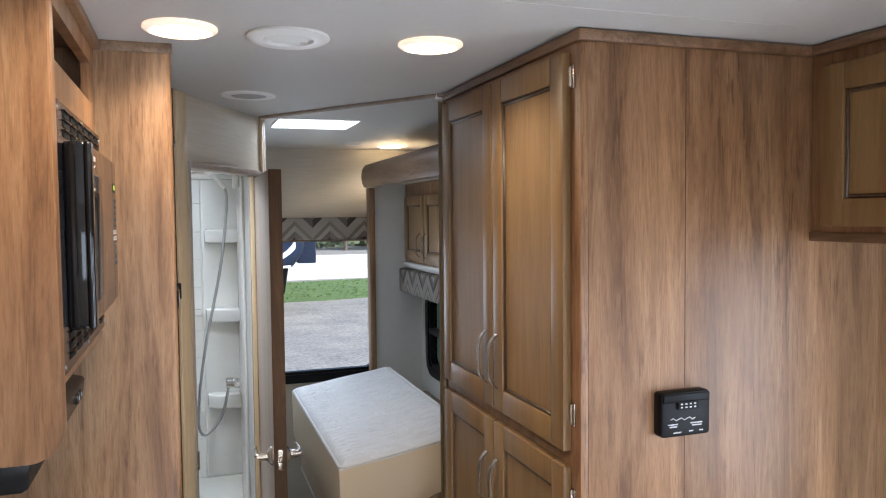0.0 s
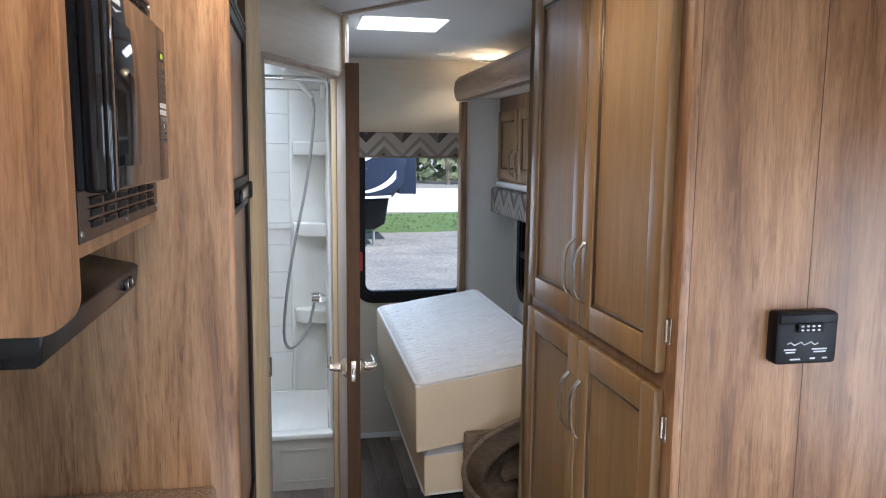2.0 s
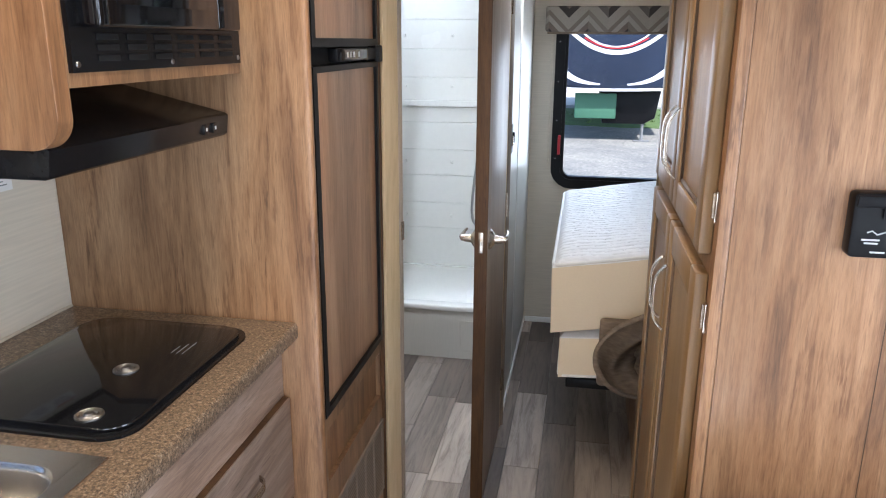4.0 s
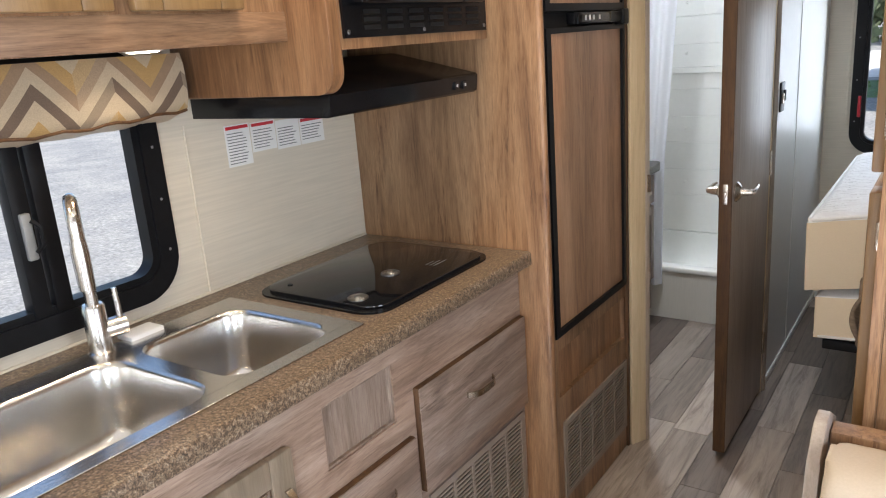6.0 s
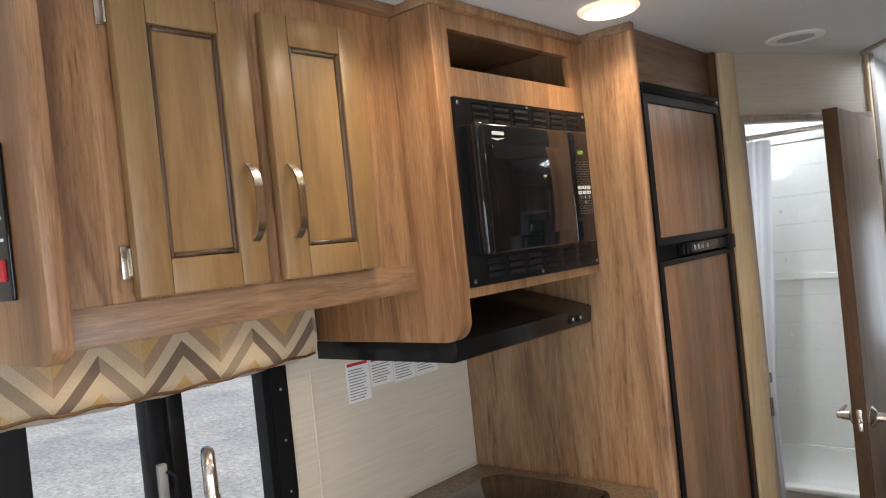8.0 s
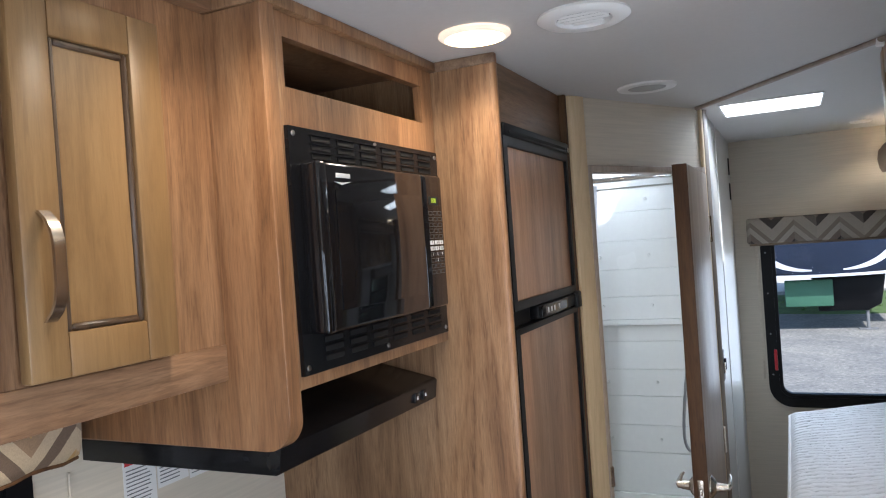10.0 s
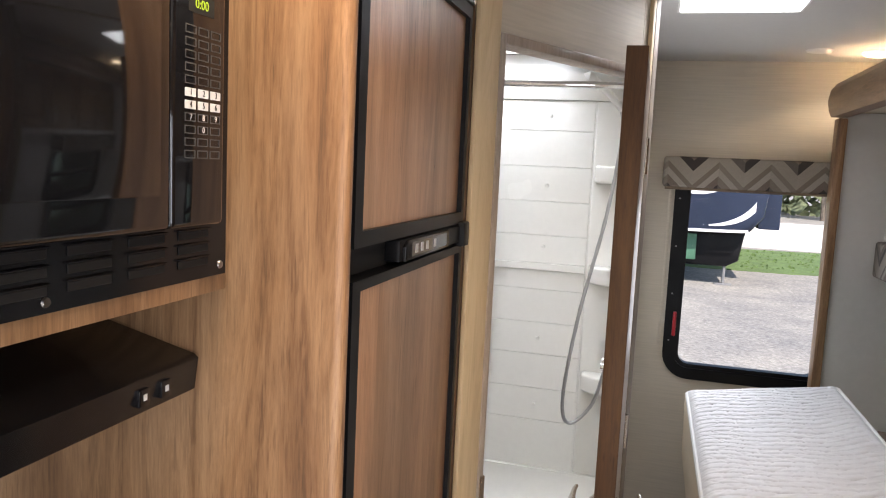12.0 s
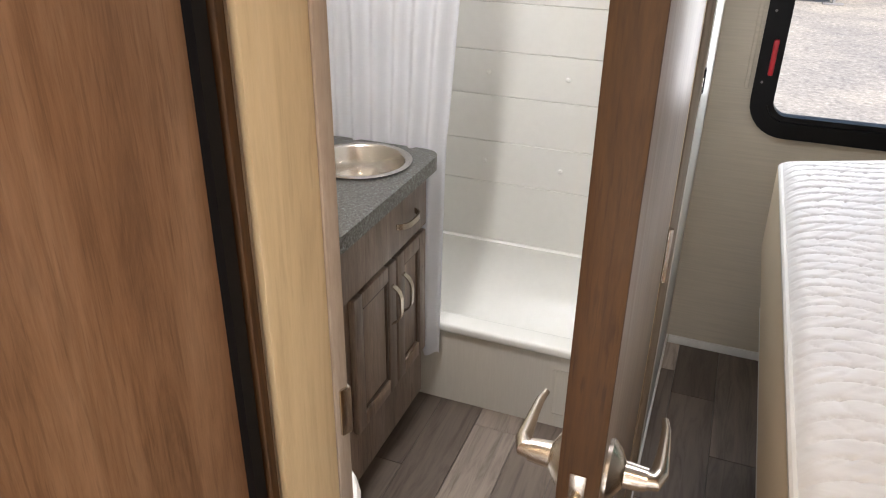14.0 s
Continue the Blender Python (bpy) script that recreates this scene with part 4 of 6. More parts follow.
hob = thing("gas_hob", (-0.33, 1.49, 0.885), "black gas hob under a flush glass cover", "hob")
HB = (-0.508, -0.138, 1.252, 1.722)
part("surround", frame_ring(round_rect(HB[0] - 0.012, HB[1] + 0.012, HB[2] - 0.018, HB[3] + 0.012, 0.06, 8), round_rect(HB[0] + 0.01, HB[1] - 0.01, HB[2] + 0.01, HB[3] - 0.01, 0.05, 8), "z", 0.8852, 0.8905), BLACKMETAL, hob)
gl = part("glass_cover", prism(round_rect(HB[0], HB[1], HB[2], HB[3], 0.055, 8), "z", 0.8905, 0.8985, 0.0025), GLOSS, hob, "black glass cover")
for hx, hy in ((-0.224, 1.290), (-0.270, 1.468)):
    part("knob_cap", lathe([(0.024, 0.0), (0.024, 0.003), (0.021, 0.005), (0.017, 0.002), (0.014, 0.005), (0.010, 0.002), (0.007, 0.007), (0.0, 0.008)], (hx, hy, 0.8986), "z", 24), KNOB, gl, "dull steel ringed cap")
part("hinge_dot", lathe([(0.007, 0.0), (0.006, 0.002), (0.0, 0.002)], (-0.452, 1.300, 0.8986), "z", 12), BLACK, gl)
for k in range(3):
    part("print_line", box(-0.205 - 0.012 * k, -0.203 - 0.012 * k, 1.56, 1.62 - 0.012 * k, 0.8987, 0.8989), GREY, gl)

# ---- base cabinet ----
base = thing("base_cabinet", (-0.35, 0.8, 0), "hickory laminate base cabinet, its colour greyed for daylight, with drawers under the worktop", "cabinet")
FX = -0.095
part("carcass", box(W + 0.001, FX - 0.020, -0.14, 1.802, 0.09, 0.690), LAM_H, base)
part("toe_kick", box(W + 0.05, FX - 0.06, -0.14, 1.802, 0.0, 0.089), EDGE, base)
part("face_frame", wall_with_holes("x", FX - 0.019, FX, -0.14, 1.802, 0.09, 0.845, [(1.010, 1.230, 0.645, 0.785), (1.33, 1.785, 0.11, 0.395), (1.33, 1.785, 0.47, 0.66), (0.58, 0.88, 0.15, 0.70)]), LAM_H, base)
part("sunk_panel", box(FX - 0.0195, FX - 0.012, 1.011, 1.229, 0.646, 0.784), BASEWOOD, base, "sunk false panel")
part("panel_bead", frame_ring([(1.0105, 0.6455), (1.2295, 0.6455), (1.2295, 0.7845), (1.0105, 0.7845)], [(1.016, 0.651), (1.224, 0.651), (1.224, 0.779), (1.016, 0.779)], "x", FX - 0.0118, FX - 0.004), BASEWOOD, base, "dark bead round the sunk panel")
for y0, y1, z0, z1 in ((1.296, 1.794, 0.434, 0.699), (0.965, 1.272, 0.402, 0.592), (0.965, 1.272, 0.112, 0.392)):
    dr = part("drawer_front", box(FX + 0.015, FX + 0.019, y0 + 0.001, y1 - 0.001, z0 + 0.001, z1 - 0.001, 0.0015), LAM_H, base, "slab drawer front with grain running along")
    part("edge_band", box(FX + 0.0005, FX + 0.0152, y0, y1, z0, z1, 0.001), EDGE, dr, "dark edge band")
    arch_handle(dr, (FX + 0.019, (y0 + y1) / 2, z1 - 0.085 if z1 < 0.6 else z1 - 0.1), 0.12, (1, 0, 0), "y")
d = panel_door(base, FX + 0.0005, 1, 0.555, 0.908, 0.11, 0.760, 0.019, 0.055, (TAUPE, GLAZE))
arch_handle(d, (FX + 0.0195, 0.884, 0.62), 0.13, (1, 0, 0))
d = panel_door(base, FX + 0.0005, 1, 0.185, 0.540, 0.11, 0.760, 0.019, 0.055, (TAUPE, GLAZE))


def louvre(parent, x, y0, y1, z0, z1, cols, rows, face, name="grille"):
    """A slotted vent grille on a face that looks along +x."""
    g = part(name, frame_ring([(y0, z0), (y1, z0), (y1, z1), (y0, z1)], [(y0 + 0.018, z0 + 0.018), (y1 - 0.018, z0 + 0.018), (y1 - 0.018, z1 - 0.018), (y0 + 0.018, z1 - 0.018)], "x", x, x + 0.006), face, parent, "brown slotted vent grille")
    # This near-black sheet stands for the shade behind the slats.
    part("backing", box(x - 0.004, x + 0.0003, y0 + 0.01, y1 - 0.01, z0 + 0.01, z1 - 0.01), SHADE_SCREEN_BLACK, g)
    cw = (y1 - y0 - 0.036) / cols
    rh = (z1 - z0 - 0.036) / rows
    for c in range(cols - 1):
        yc = y0 + 0.018 + cw * (c + 1)
        part("bar", box(x + 0.001, x + 0.006, yc - 0.005, yc + 0.005, z0 + 0.018, z1 - 0.018), face, g)
    bm = box(x + 0.0008, x + 0.0045, y0 + 0.018, y1 - 0.018, 0, rh * 0.5, bm=None)
    me = mesh_of("slat", bm, face, Vector((0, 0, 0)))
    for k in range(rows):
        ob = new("slat", me)
        ob.parent = g
        ob.location = (-BASE[parent.name].x, -BASE[parent.name].y, z0 + 0.018 + rh * k - BASE[parent.name].z)
        BASE[ob.name] = BASE[parent.name]
    return g


louvre(base, FX + 0.0005, 1.320, 1.785, 0.105, 0.408, 5, 21, GRILLE)

# ---- cooker hood, microwave housing, overhead cabinet ----
hood = thing("cooker_hood", (-0.4, 1.52, 1.30), "black enamelled cooker hood under the microwave housing", "cooker hood")
part("shell", prism([(W + 0.001, 1.313), (-0.200, 1.313), (-0.192, 1.318), (-0.187, 1.357), (-0.193, 1.362), (-0.46, 1.425), (W + 0.001, 1.425)], "y", 1.232, 1.803, 0.002), BLACKMETAL, hood)
part("filter", box(-0.58, -0.26, 1.28, 1.75, 1.309, 1.3125), GREY, hood)
for hy in (1.700, 1.738):
    part("switch", box(-0.1925, -0.1855, hy - 0.009, hy + 0.009, 1.326, 1.346, 0.002), GLOSS, hood)
    part("switch_mark", box(-0.1858, -0.1850, hy - 0.003, hy + 0.003, 1.333, 1.340), PRINT, hood)

mc = thing("microwave_housing", (-0.39, 1.5, 1.36), "hickory laminate housing with an open cubby above a built-in microwave", "cabinet")
MX = -0.152
side = [(W + 0.001, CEIL - 0.022), (MX + 0.012, CEIL - 0.022)]
rr = 0.045
side += [(MX + 0.012 - rr + rr * math.cos(t), 1.362 + rr + rr * math.sin(t)) for t in [radians(-a) for a in range(0, 91, 9)]]
side += [(W + 0.001, 1.362)]
part("end_panel", prism(side, "y", 1.198, 1.231, 0.004), LAM, mc, "end panel with a rounded lower corner")
part("face_frame", wall_with_holes("x", MX - 0.018, MX, 1.2315, 1.803, 1.446, CEIL - 0.022, [(1.250, 1.789, 1.468, 1.863), (1.262, 1.748, 1.925, 2.005)]), LAM, mc)
part("bottom_board", box(W + 0.001, MX - 0.019, 1.2315, 1.803, 1.446, 1.460), LAM, mc)
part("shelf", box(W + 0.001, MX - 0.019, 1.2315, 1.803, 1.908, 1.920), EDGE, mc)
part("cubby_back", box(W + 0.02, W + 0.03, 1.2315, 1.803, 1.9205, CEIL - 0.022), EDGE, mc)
part("crown", box(W + 0.001, MX + 0.014, 1.196, 1.804, CEIL - 0.0215, CEIL - 0.0005, 0.004), LAM, mc, "narrow crown strip")

mw = thing("microwave", (-0.3, 1.5, 1.475), "black built-in microwave in a slotted trim kit", "microwave")
TK = (1.246, 1.796, 1.474, 1.882)
part("trim_kit", frame_ring([(TK[0], TK[2]), (TK[1], TK[2]), (TK[1], TK[3]), (TK[0], TK[3])], [(TK[0] + 0.02, TK[2] + 0.075), (TK[1] - 0.055, TK[2] + 0.075), (TK[1] - 0.055, TK[3] - 0.07), (TK[0] + 0.02, TK[3] - 0.07)], "x", MX + 0.0005, MX + 0.008), BLACKMETAL, mw, "black slotted trim frame")
part("body", box(-0.55, MX + 0.012, 1.268, 1.742, 1.545, 1.818), BLACKMETAL, mw)
# Each slot is a dark slab on the frame, its shade only painted.
slot = mesh_of("vent_slot", box(MX + 0.0082, MX + 0.0095, -0.028, 0.028, -0.0045, 0.0045, 0.0008, 1), SHADE_SCREEN_BLACK, Vector((0, 0, 0)))
lip = mesh_of("vent_lip", box(MX + 0.0082, MX + 0.0125, -0.029, 0.029, 0.0046, 0.0068, 0.0006, 1), BLACKMETAL, Vector((0, 0, 0)))
for z in (1.494, 1.510, 1.526, 1.836, 1.851, 1.866):
    for k in range(6):
        for me in (slot, lip):
            ob = new(me.name, me)
            ob.parent = mw
            ob.location = Vector((0, 1.335 + k * 0.079, z)) - BASE[mw.name]
for y, z in ((1.258, 1.486), (1.784, 1.486), (1.258, 1.870), (1.784, 1.870), (1.52, 1.484), (1.52, 1.875)):
    part("screw", lathe([(0.0, 0.0025), (0.004, 0.002), (0.005, 0.0)], (MX + 0.008, y, z), "x", 10), KNOB, mw)
md = part("door", box(MX + 0.012, -0.108, 1.262, 1.640, 1.540, 1.822, 0.006, 3), GLOSS, mw, "glossy black glass door")
part("handle_lip", box(-0.112, -0.101, 1.258, 1.284, 1.540, 1.822, 0.005, 3), GLOSS, md, "raised grip along the door's edge")
part("door_window", box(-0.1085, -0.1064, 1.314, 1.622, 1.574, 1.776, 0.0008), GLOSS, md, "smoked glass window")
part("badge", box(-0.1078, -0.1068, 1.318, 1.362, 1.797, 1.805, 0.0004), PRINT, md, "small pale maker's badge")
part("badge", prism([(1.312, 1.790), (1.335, 1.785), (1.368, 1.792), (1.335, 1.789)], "x", -0.1078, -0.1068), PRINT, md)
cp = part("control_panel", box(MX + 0.012, -0.110, 1.643, 1.736, 1.540, 1.822, 0.006, 3), GLOSS, mw, "black control panel")
part("display", box(-0.1103, -0.1094, 1.668, 1.712, 1.758, 1.776), SHADE_SCREEN_BLACK, cp, "dark clock display")
for i in range(3):
    for j in range(11):
        y, z = 1.663 + i * 0.022, 1.745 - j * 0.0125
        lit = j in (5, 6)
        part("key", box(-0.1103, -0.1094, y, y + 0.018, z - 0.0085, z) if lit else frame_ring([(y, z - 0.0085), (y + 0.018, z - 0.0085), (y + 0.018, z), (y, z)], [(y + 0.001, z - 0.0075), (y + 0.017, z - 0.0075), (y + 0.017, z - 0.001), (y + 0.001, z - 0.001)], "x", -0.1103, -0.1094), PRINT if lit else KEYLINE, cp)


def text(name, body, size, m, material, parent):
    c = bpy.data.curves.new(name, "FONT")
    c.body, c.size, c.extrude, c.align_x, c.align_y = body, size, 0.0002, "CENTER", "CENTER"
    ob = new(name + "_curve", c)
    dep = bpy.context.evaluated_depsgraph_get()
    me = bpy.data.meshes.new_from_object(ob.evaluated_get(dep))
    bpy.data.objects.remove(ob)
    me.transform(m)
    me.transform(Matrix.Translation(-BASE[parent.name]))
    me.materials.clear()
    me.materials.append(material)
    o = new(name, me)
    o.parent = parent
    BASE[o.name] = BASE[parent.name]
    return o


for j, rowtext in enumerate(("123", "456", "789", " 0 ")):
    for i, ch in enumerate(rowtext):
        if ch != " ":
            y, z = 1.663 + i * 0.022 + 0.009, 1.745 - (5 + j) * 0.0125 - 0.0042
            text("digit", ch, 0.0085, Matrix.Translation((-0.1088, y, z)) @ Matrix.Rotation(math.pi / 2, 4, "Z") @ Matrix.Rotation(math.pi / 2, 4, "X"), GLOSS if j < 2 else PRINT, cp)

text("digit", "0:00", 0.0135, Matrix.Translation((-0.1091, 1.690, 1.767)) @ Matrix.Rotation(math.pi / 2, 4, "Z") @ Matrix.Rotation(math.pi / 2, 4, "X"), DISPLAY, cp)

mw.scale = (1.0, 0.98, 0.968)
mw.location += Vector((0, -0.001, -0.007))

oc = thing("kitchen_overhead_cabinet", (-0.44, 0.84, 1.455), "hickory overhead cabinet with two stained maple doors above the sink", "cabinet")
OX = -0.252
part("carcass", box(W + 0.001, OX - 0.02, 0.4765, 1.197, 1.485, CEIL - 0.023), LAM, oc)
part("face_frame", wall_with_holes("x", OX - 0.019, OX, 0.4765, 1.197, 1.470, CEIL - 0.023, []), LAM, oc)
part("bottom_rail", box(OX, OX + 0.003, 0.4765, 1.197, 1.471, 1.527, 0.001), LAM_Y, oc, "rail with the grain running along")
end = [(W + 0.001, CEIL - 0.023), (-0.205, CEIL - 0.023)]
end += [(-0.205 - 0.03 + 0.03 * math.cos(t), 1.458 + 0.03 + 0.03 * math.sin(t)) for t in [radians(-a) for a in range(0, 91, 10)]]
end += [(W + 0.001, 1.458)]
part("end_panel", prism(end, "y", 0.448, 0.476, 0.004), LAM, oc, "end panel with a rounded corner")
part("crown", box(W + 0.001, OX + 0.022, 0.446, 1.1975, CEIL - 0.0225, CEIL - 0.0005, 0.004), LAM_Y, oc)
for y0, y1, hy, gy in ((0.586, 0.817, 0.792, 0.586), (0.852, 1.080, 0.880, None)):
    d = panel_door(oc, OX + 0.0035, 1, y0, y1, 1.531, 1.994, 0.020, 0.054)
    arch_handle(d, (OX + 0.0235, hy, 1.665), 0.13, (1, 0, 0))
    if gy:
        for hz in (1.585, 1.955):
            hinge(d, OX + 0.0035, gy - 0.002, hz, 1, -1)
for py in (0.63, 0.97):
    pk = thing("puck_light", (-0.40, py, 1.455), "small lit round puck light under the overhead cabinet", "lamp", "puck lights under the cabinet")
    part("housing", lathe([(0.0, 0.0), (0.036, 0.0), (0.036, 0.012), (0.032, 0.0145), (0.0, 0.0145)], (-0.40, py, 1.4702), "z", 24), WHITE, pk)
    part("lens", lathe([(0.0, -0.002), (0.026, -0.001), (0.030, 0.001)], (-0.40, py, 1.4690), "z", 24), LENS, pk, "warm glowing lens")
    lamp("puck_lamp_light", -0.40, py, 1.464, 0.025, 0.4)

mp = thing("monitor_panel", (-0.36, 0.445, 1.55), "black tank monitor panel with switches on the cabinet end", "control panel")
part("plate", box(-0.46, -0.295, 0.440, 0.4475, 1.548, 1.765, 0.003), GLOSS, mp)
part("rocker_switch", box(-0.325, -0.305, 0.434, 0.4405, 1.575, 1.605, 0.002), RED, mp, "red rocker switch")
part("rocker_switch", box(-0.365, -0.345, 0.434, 0.4405, 1.575, 1.605, 0.002), BLACK, mp)
for k in range(4):
    part("print_line", box(-0.33, -0.305, 0.4393, 0.4402, 1.63 + 0.03 * k, 1.634 + 0.03 * k), PRINT, mp)

lb = thing("warning_labels", (W, 1.42, 1.19), "white paper warning labels stuck on the wall under the hood", "label")
for y0, y1, z0, z1, red in ((1.318, 1.398, 1.180, 1.284, 0.008), (1.402, 1.486, 1.206, 1.282, 0.008), (1.489, 1.574, 1.200, 1.276, 0.0), (1.577, 1.670, 1.200, 1.272, 0.008)):
    sh = part("sheet", box(W + 0.0003, W + 0.0012, y0, y1, z0, z1), PAPER, lb)
    if red:
        part("red_bar", box(W + 0.0012, W + 0.0017, y0 + 0.004, y1 - 0.004, z1 - red - 0.003, z1 - 0.003), RED, sh)
    k = z1 - 0.020
    while k > z0 + 0.008:
        part("text_line", box(W + 0.0012, W + 0.0016, y0 + 0.006, y1 - 0.006 - 0.02 * random.random(), k - 0.0022, k), INK, sh)
        k -= 0.0075
bm = tube([(W + 0.004, 1.200, 0.886), (W + 0.004, 1.200, 1.30)], 0.003, 6)
solid("cable_cover", bm, WALL, "thin cream batten beside the window", "trim", kind="structure")

# ---- refrigerator and its surround ----
fc = thing("refrigerator_surround", (-0.3, 2.1, 0), "hickory laminate tall panel and surround round the refrigerator", "cabinet")
tall = prism(round_rect(W + 0.001, 0.0, 1.805, 1.832, [0.012, 0.001, 0.001, 0.012], 5), "z", 0, CEIL - 0.0005)
part("tall_panel", tall, LAM, fc)
part("top_fascia", box(-0.054, -0.026, 1.833, 2.386, 1.926, CEIL - 0.001, 0.001), LAM_Y, fc, "dark brown board above the refrigerator")
part("lower_frame", wall_with_holes("x", -0.042, -0.016, 1.833, 2.390, 0.0, 0.612, [(1.872, 2.372, 0.425, 0.570), (1.90, 2.365, 0.10, 0.32)]), LAM, fc)
part("lower_panel", box(-0.041, -0.030, 1.871, 2.373, 0.424, 0.571), LAM, fc)
part("end_stile", box(-0.044, -0.006, 2.387, 2.399, 0, CEIL - 0.001, 0.002), EDGE, fc)
part("crown_strip", box(W + 0.001, 0.003, 1.801, 1.8049, CEIL - 0.022, CEIL - 0.0006, 0.001), LAM_Y, fc)
louvre(fc, -0.0160, 1.886, 2.380, 0.085, 0.340, 5, 18, GRILLE)

fr = thing("refrigerator", (-0.3, 2.12, 0.612), "two-door absorption refrigerator with wood-look panels in black frames", "refrigerator")
FY0, FY1 = 1.852, 2.380
part("cabinet", box(-0.60, -0.030, FY0, FY1, 0.614, 1.923), BLACK, fr)


def fridge_door(z0, z1, name, up):
    o = [(FY0, z0), (FY1, z0), (FY1, z1), (FY0, z1)]
    i = [(FY0 + 0.026, z0 + 0.020), (FY1 - 0.016, z0 + 0.020), (FY1 - 0.016, z1 - up), (FY0 + 0.026, z1 - up)]
    d = part(name, frame_ring(o, i, "x", -0.029, 0.010), BLACK, fr, "black plastic door frame")
    part("panel", box(-0.028, 0.001, FY0 + 0.020, FY1 - 0.012, z0 + 0.017, z1 - up + 0.004), FRIDGEWOOD, d, "wood-look insert panel")
    return d


fridge_door(0.616, 1.458, "lower_door", 0.014)
fridge_door(1.499, 1.893, "freezer_door", 0.022)
# The recess is filled near-black to stand for its shade.
part("recess", box(-0.029, -0.012, FY0, FY1, 1.459, 1.498), SHADE_SCREEN_BLACK, fr)
part("handle_rail", box(-0.012, 0.013, 2.016, FY1 + 0.004, 1.464, 1.496, 0.004), BLACK, fr, "black handle rail")
ctl = part("control_strip", prism([(2.026, 1.4655), (2.255, 1.4655), (2.255, 1.4945), (2.040, 1.4945), (2.026, 1.486)], "x", 0.0125, 0.0185, 0.0015), BLACKMETAL, fr, "satin black control strip")
part("control_window", box(0.0182, 0.0189, 2.052, 2.240, 1.470, 1.491), GLOSS, ctl)
for k in range(4):
    part("indicator", box(0.0186, 0.0194, 2.068 + k * 0.027 + (0.014 if k == 3 else 0), 2.080 + k * 0.027 + (0.014 if k == 3 else 0), 1.474, 1.487), PRINT, ctl)
part("door_catch", box(-0.012, 0.022, FY1 - 0.030, FY1 + 0.008, 1.456, 1.502, 0.004), BLACK, fr)
part("top_handle", box(-0.012, 0.014, FY0 + 0.002, FY1, 1.8935, 1.922, 0.004), BLACK, fr, "black top trim with a finger slot")
# A thin dark strip paints the slot's shade.
part("finger_slot", box(0.0142, 0.0148, FY0 + 0.03, FY1 - 0.03, 1.900, 1.907), SHADE_SCREEN_BLACK, fr)
part("hinge_bolt", lathe([(0.0, 0.004), (0.008, 0.003), (0.008, 0.0)], (0.014, FY1 - 0.014, 1.902), "x", 12), CHROME, fr)

fr.location.x -= 0.018

# ---- pantry, end panel, thermostat ----
PX = 0.782
pn = thing("pantry_cabinet", (1.03, 1.83, 0), "tall pantry with four stained maple doors beside a hickory end panel", "cabinet")
PY0, PY1 = 1.449, 2.262
part("carcass", box(PX + 0.019, 1.372, PY0, PY1, 0.0, CEIL - 0.002), LAM, pn)
part("face_frame", box(PX, PX + 0.0185, PY0 - 0.018, PY1, 0.0, CEIL - 0.026, 0.002), LAM, pn)
part("end_panel", box(PX + 0.0187, 1.752 - 0.003, PY0 - 0.018, PY0 - 0.0005, 0.0, CEIL - 0.026, 0.001), LAM, pn, "wide hickory laminate end panel")
part("panel_seam", box(1.035, 1.0365, PY0 - 0.0186, PY0 - 0.0178, 0, CEIL - 0.03), EDGE, pn)
part("corner_bead", box(PX - 0.001, PX + 0.016, PY0 - 0.0205, PY0 - 0.0182, 0.0, CEIL - 0.027, 0.001), LAM, pn)
part("crown", box(PX - 0.008, 1.372, PY0 - 0.030, PY1 + 0.004, CEIL - 0.0255, CEIL - 0.0025, 0.004), LAM_Y, pn)
for z0, z1, hz in ((1.192, 2.022, 1.320), (0.09, 1.160, 1.000)):
    for y0, y1, hy, gy in ((1.466, 1.846, 1.815, 1.466), (1.855, 2.236, 1.886, None)):
        d = panel_door(pn, PX - 0.0005, -1, y0, y1, z0, z1, 0.021, 0.058)
        arch_handle(d, (PX - 0.0215, hy, hz), 0.14, (-1, 0, 0))
        if gy:
            for q in (z1 - (0.05 if z1 > 1.5 else 0.07), z0 + 0.08):
                hinge(d, PX - 0.0005, gy - 0.003, q, -1, -1)

th = thing("thermostat", (0.957, 1.36, 1.238), "black wall thermostat with small lit dots and pale lettering", "thermostat")
TY = PY0 - 0.0186
part("case", prism(round_rect(0.896, 1.018, 1.238, 1.333, 0.008, 4), "y", TY - 0.030, TY - 0.0005, 0.004), BLACK, th)
part("top_lip", box(0.899, 1.015, TY - 0.034, TY - 0.028, 1.312, 1.330, 0.003), BLACK, th)
part("display", box(0.935, 0.985, TY - 0.0355, TY - 0.0345, 1.297, 1.313), SHADE_SCREEN_BLACK, th)
for i in range(4):
    for j in range(2):
        part("dot", box(0.940 + i * 0.011, 0.945 + i * 0.011, TY - 0.0362, TY - 0.0354, 1.300 + j * 0.007, 1.303 + j * 0.007), PRINT, th)
part("badge", tube([(0.918 + k * 0.0068, TY - 0.0308, 1.276 + 0.003 * math.sin(k * 2.1)) for k in range(10)], 0.0011, 6), PRINT, th, "pale script badge")
for x0, x1, z in ((0.912, 0.936, 1.264), (0.916, 0.934, 1.259), (0.968, 0.998, 1.264), (0.972, 0.996, 1.259), (0.925, 0.945, 1.246), (0.965, 0.975, 1.247), (0.990, 1.0, 1.247)):
    part("print_line", box(x0, x1, TY - 0.0308, TY - 0.0298, z, z + 0.0025), PRINT, th)

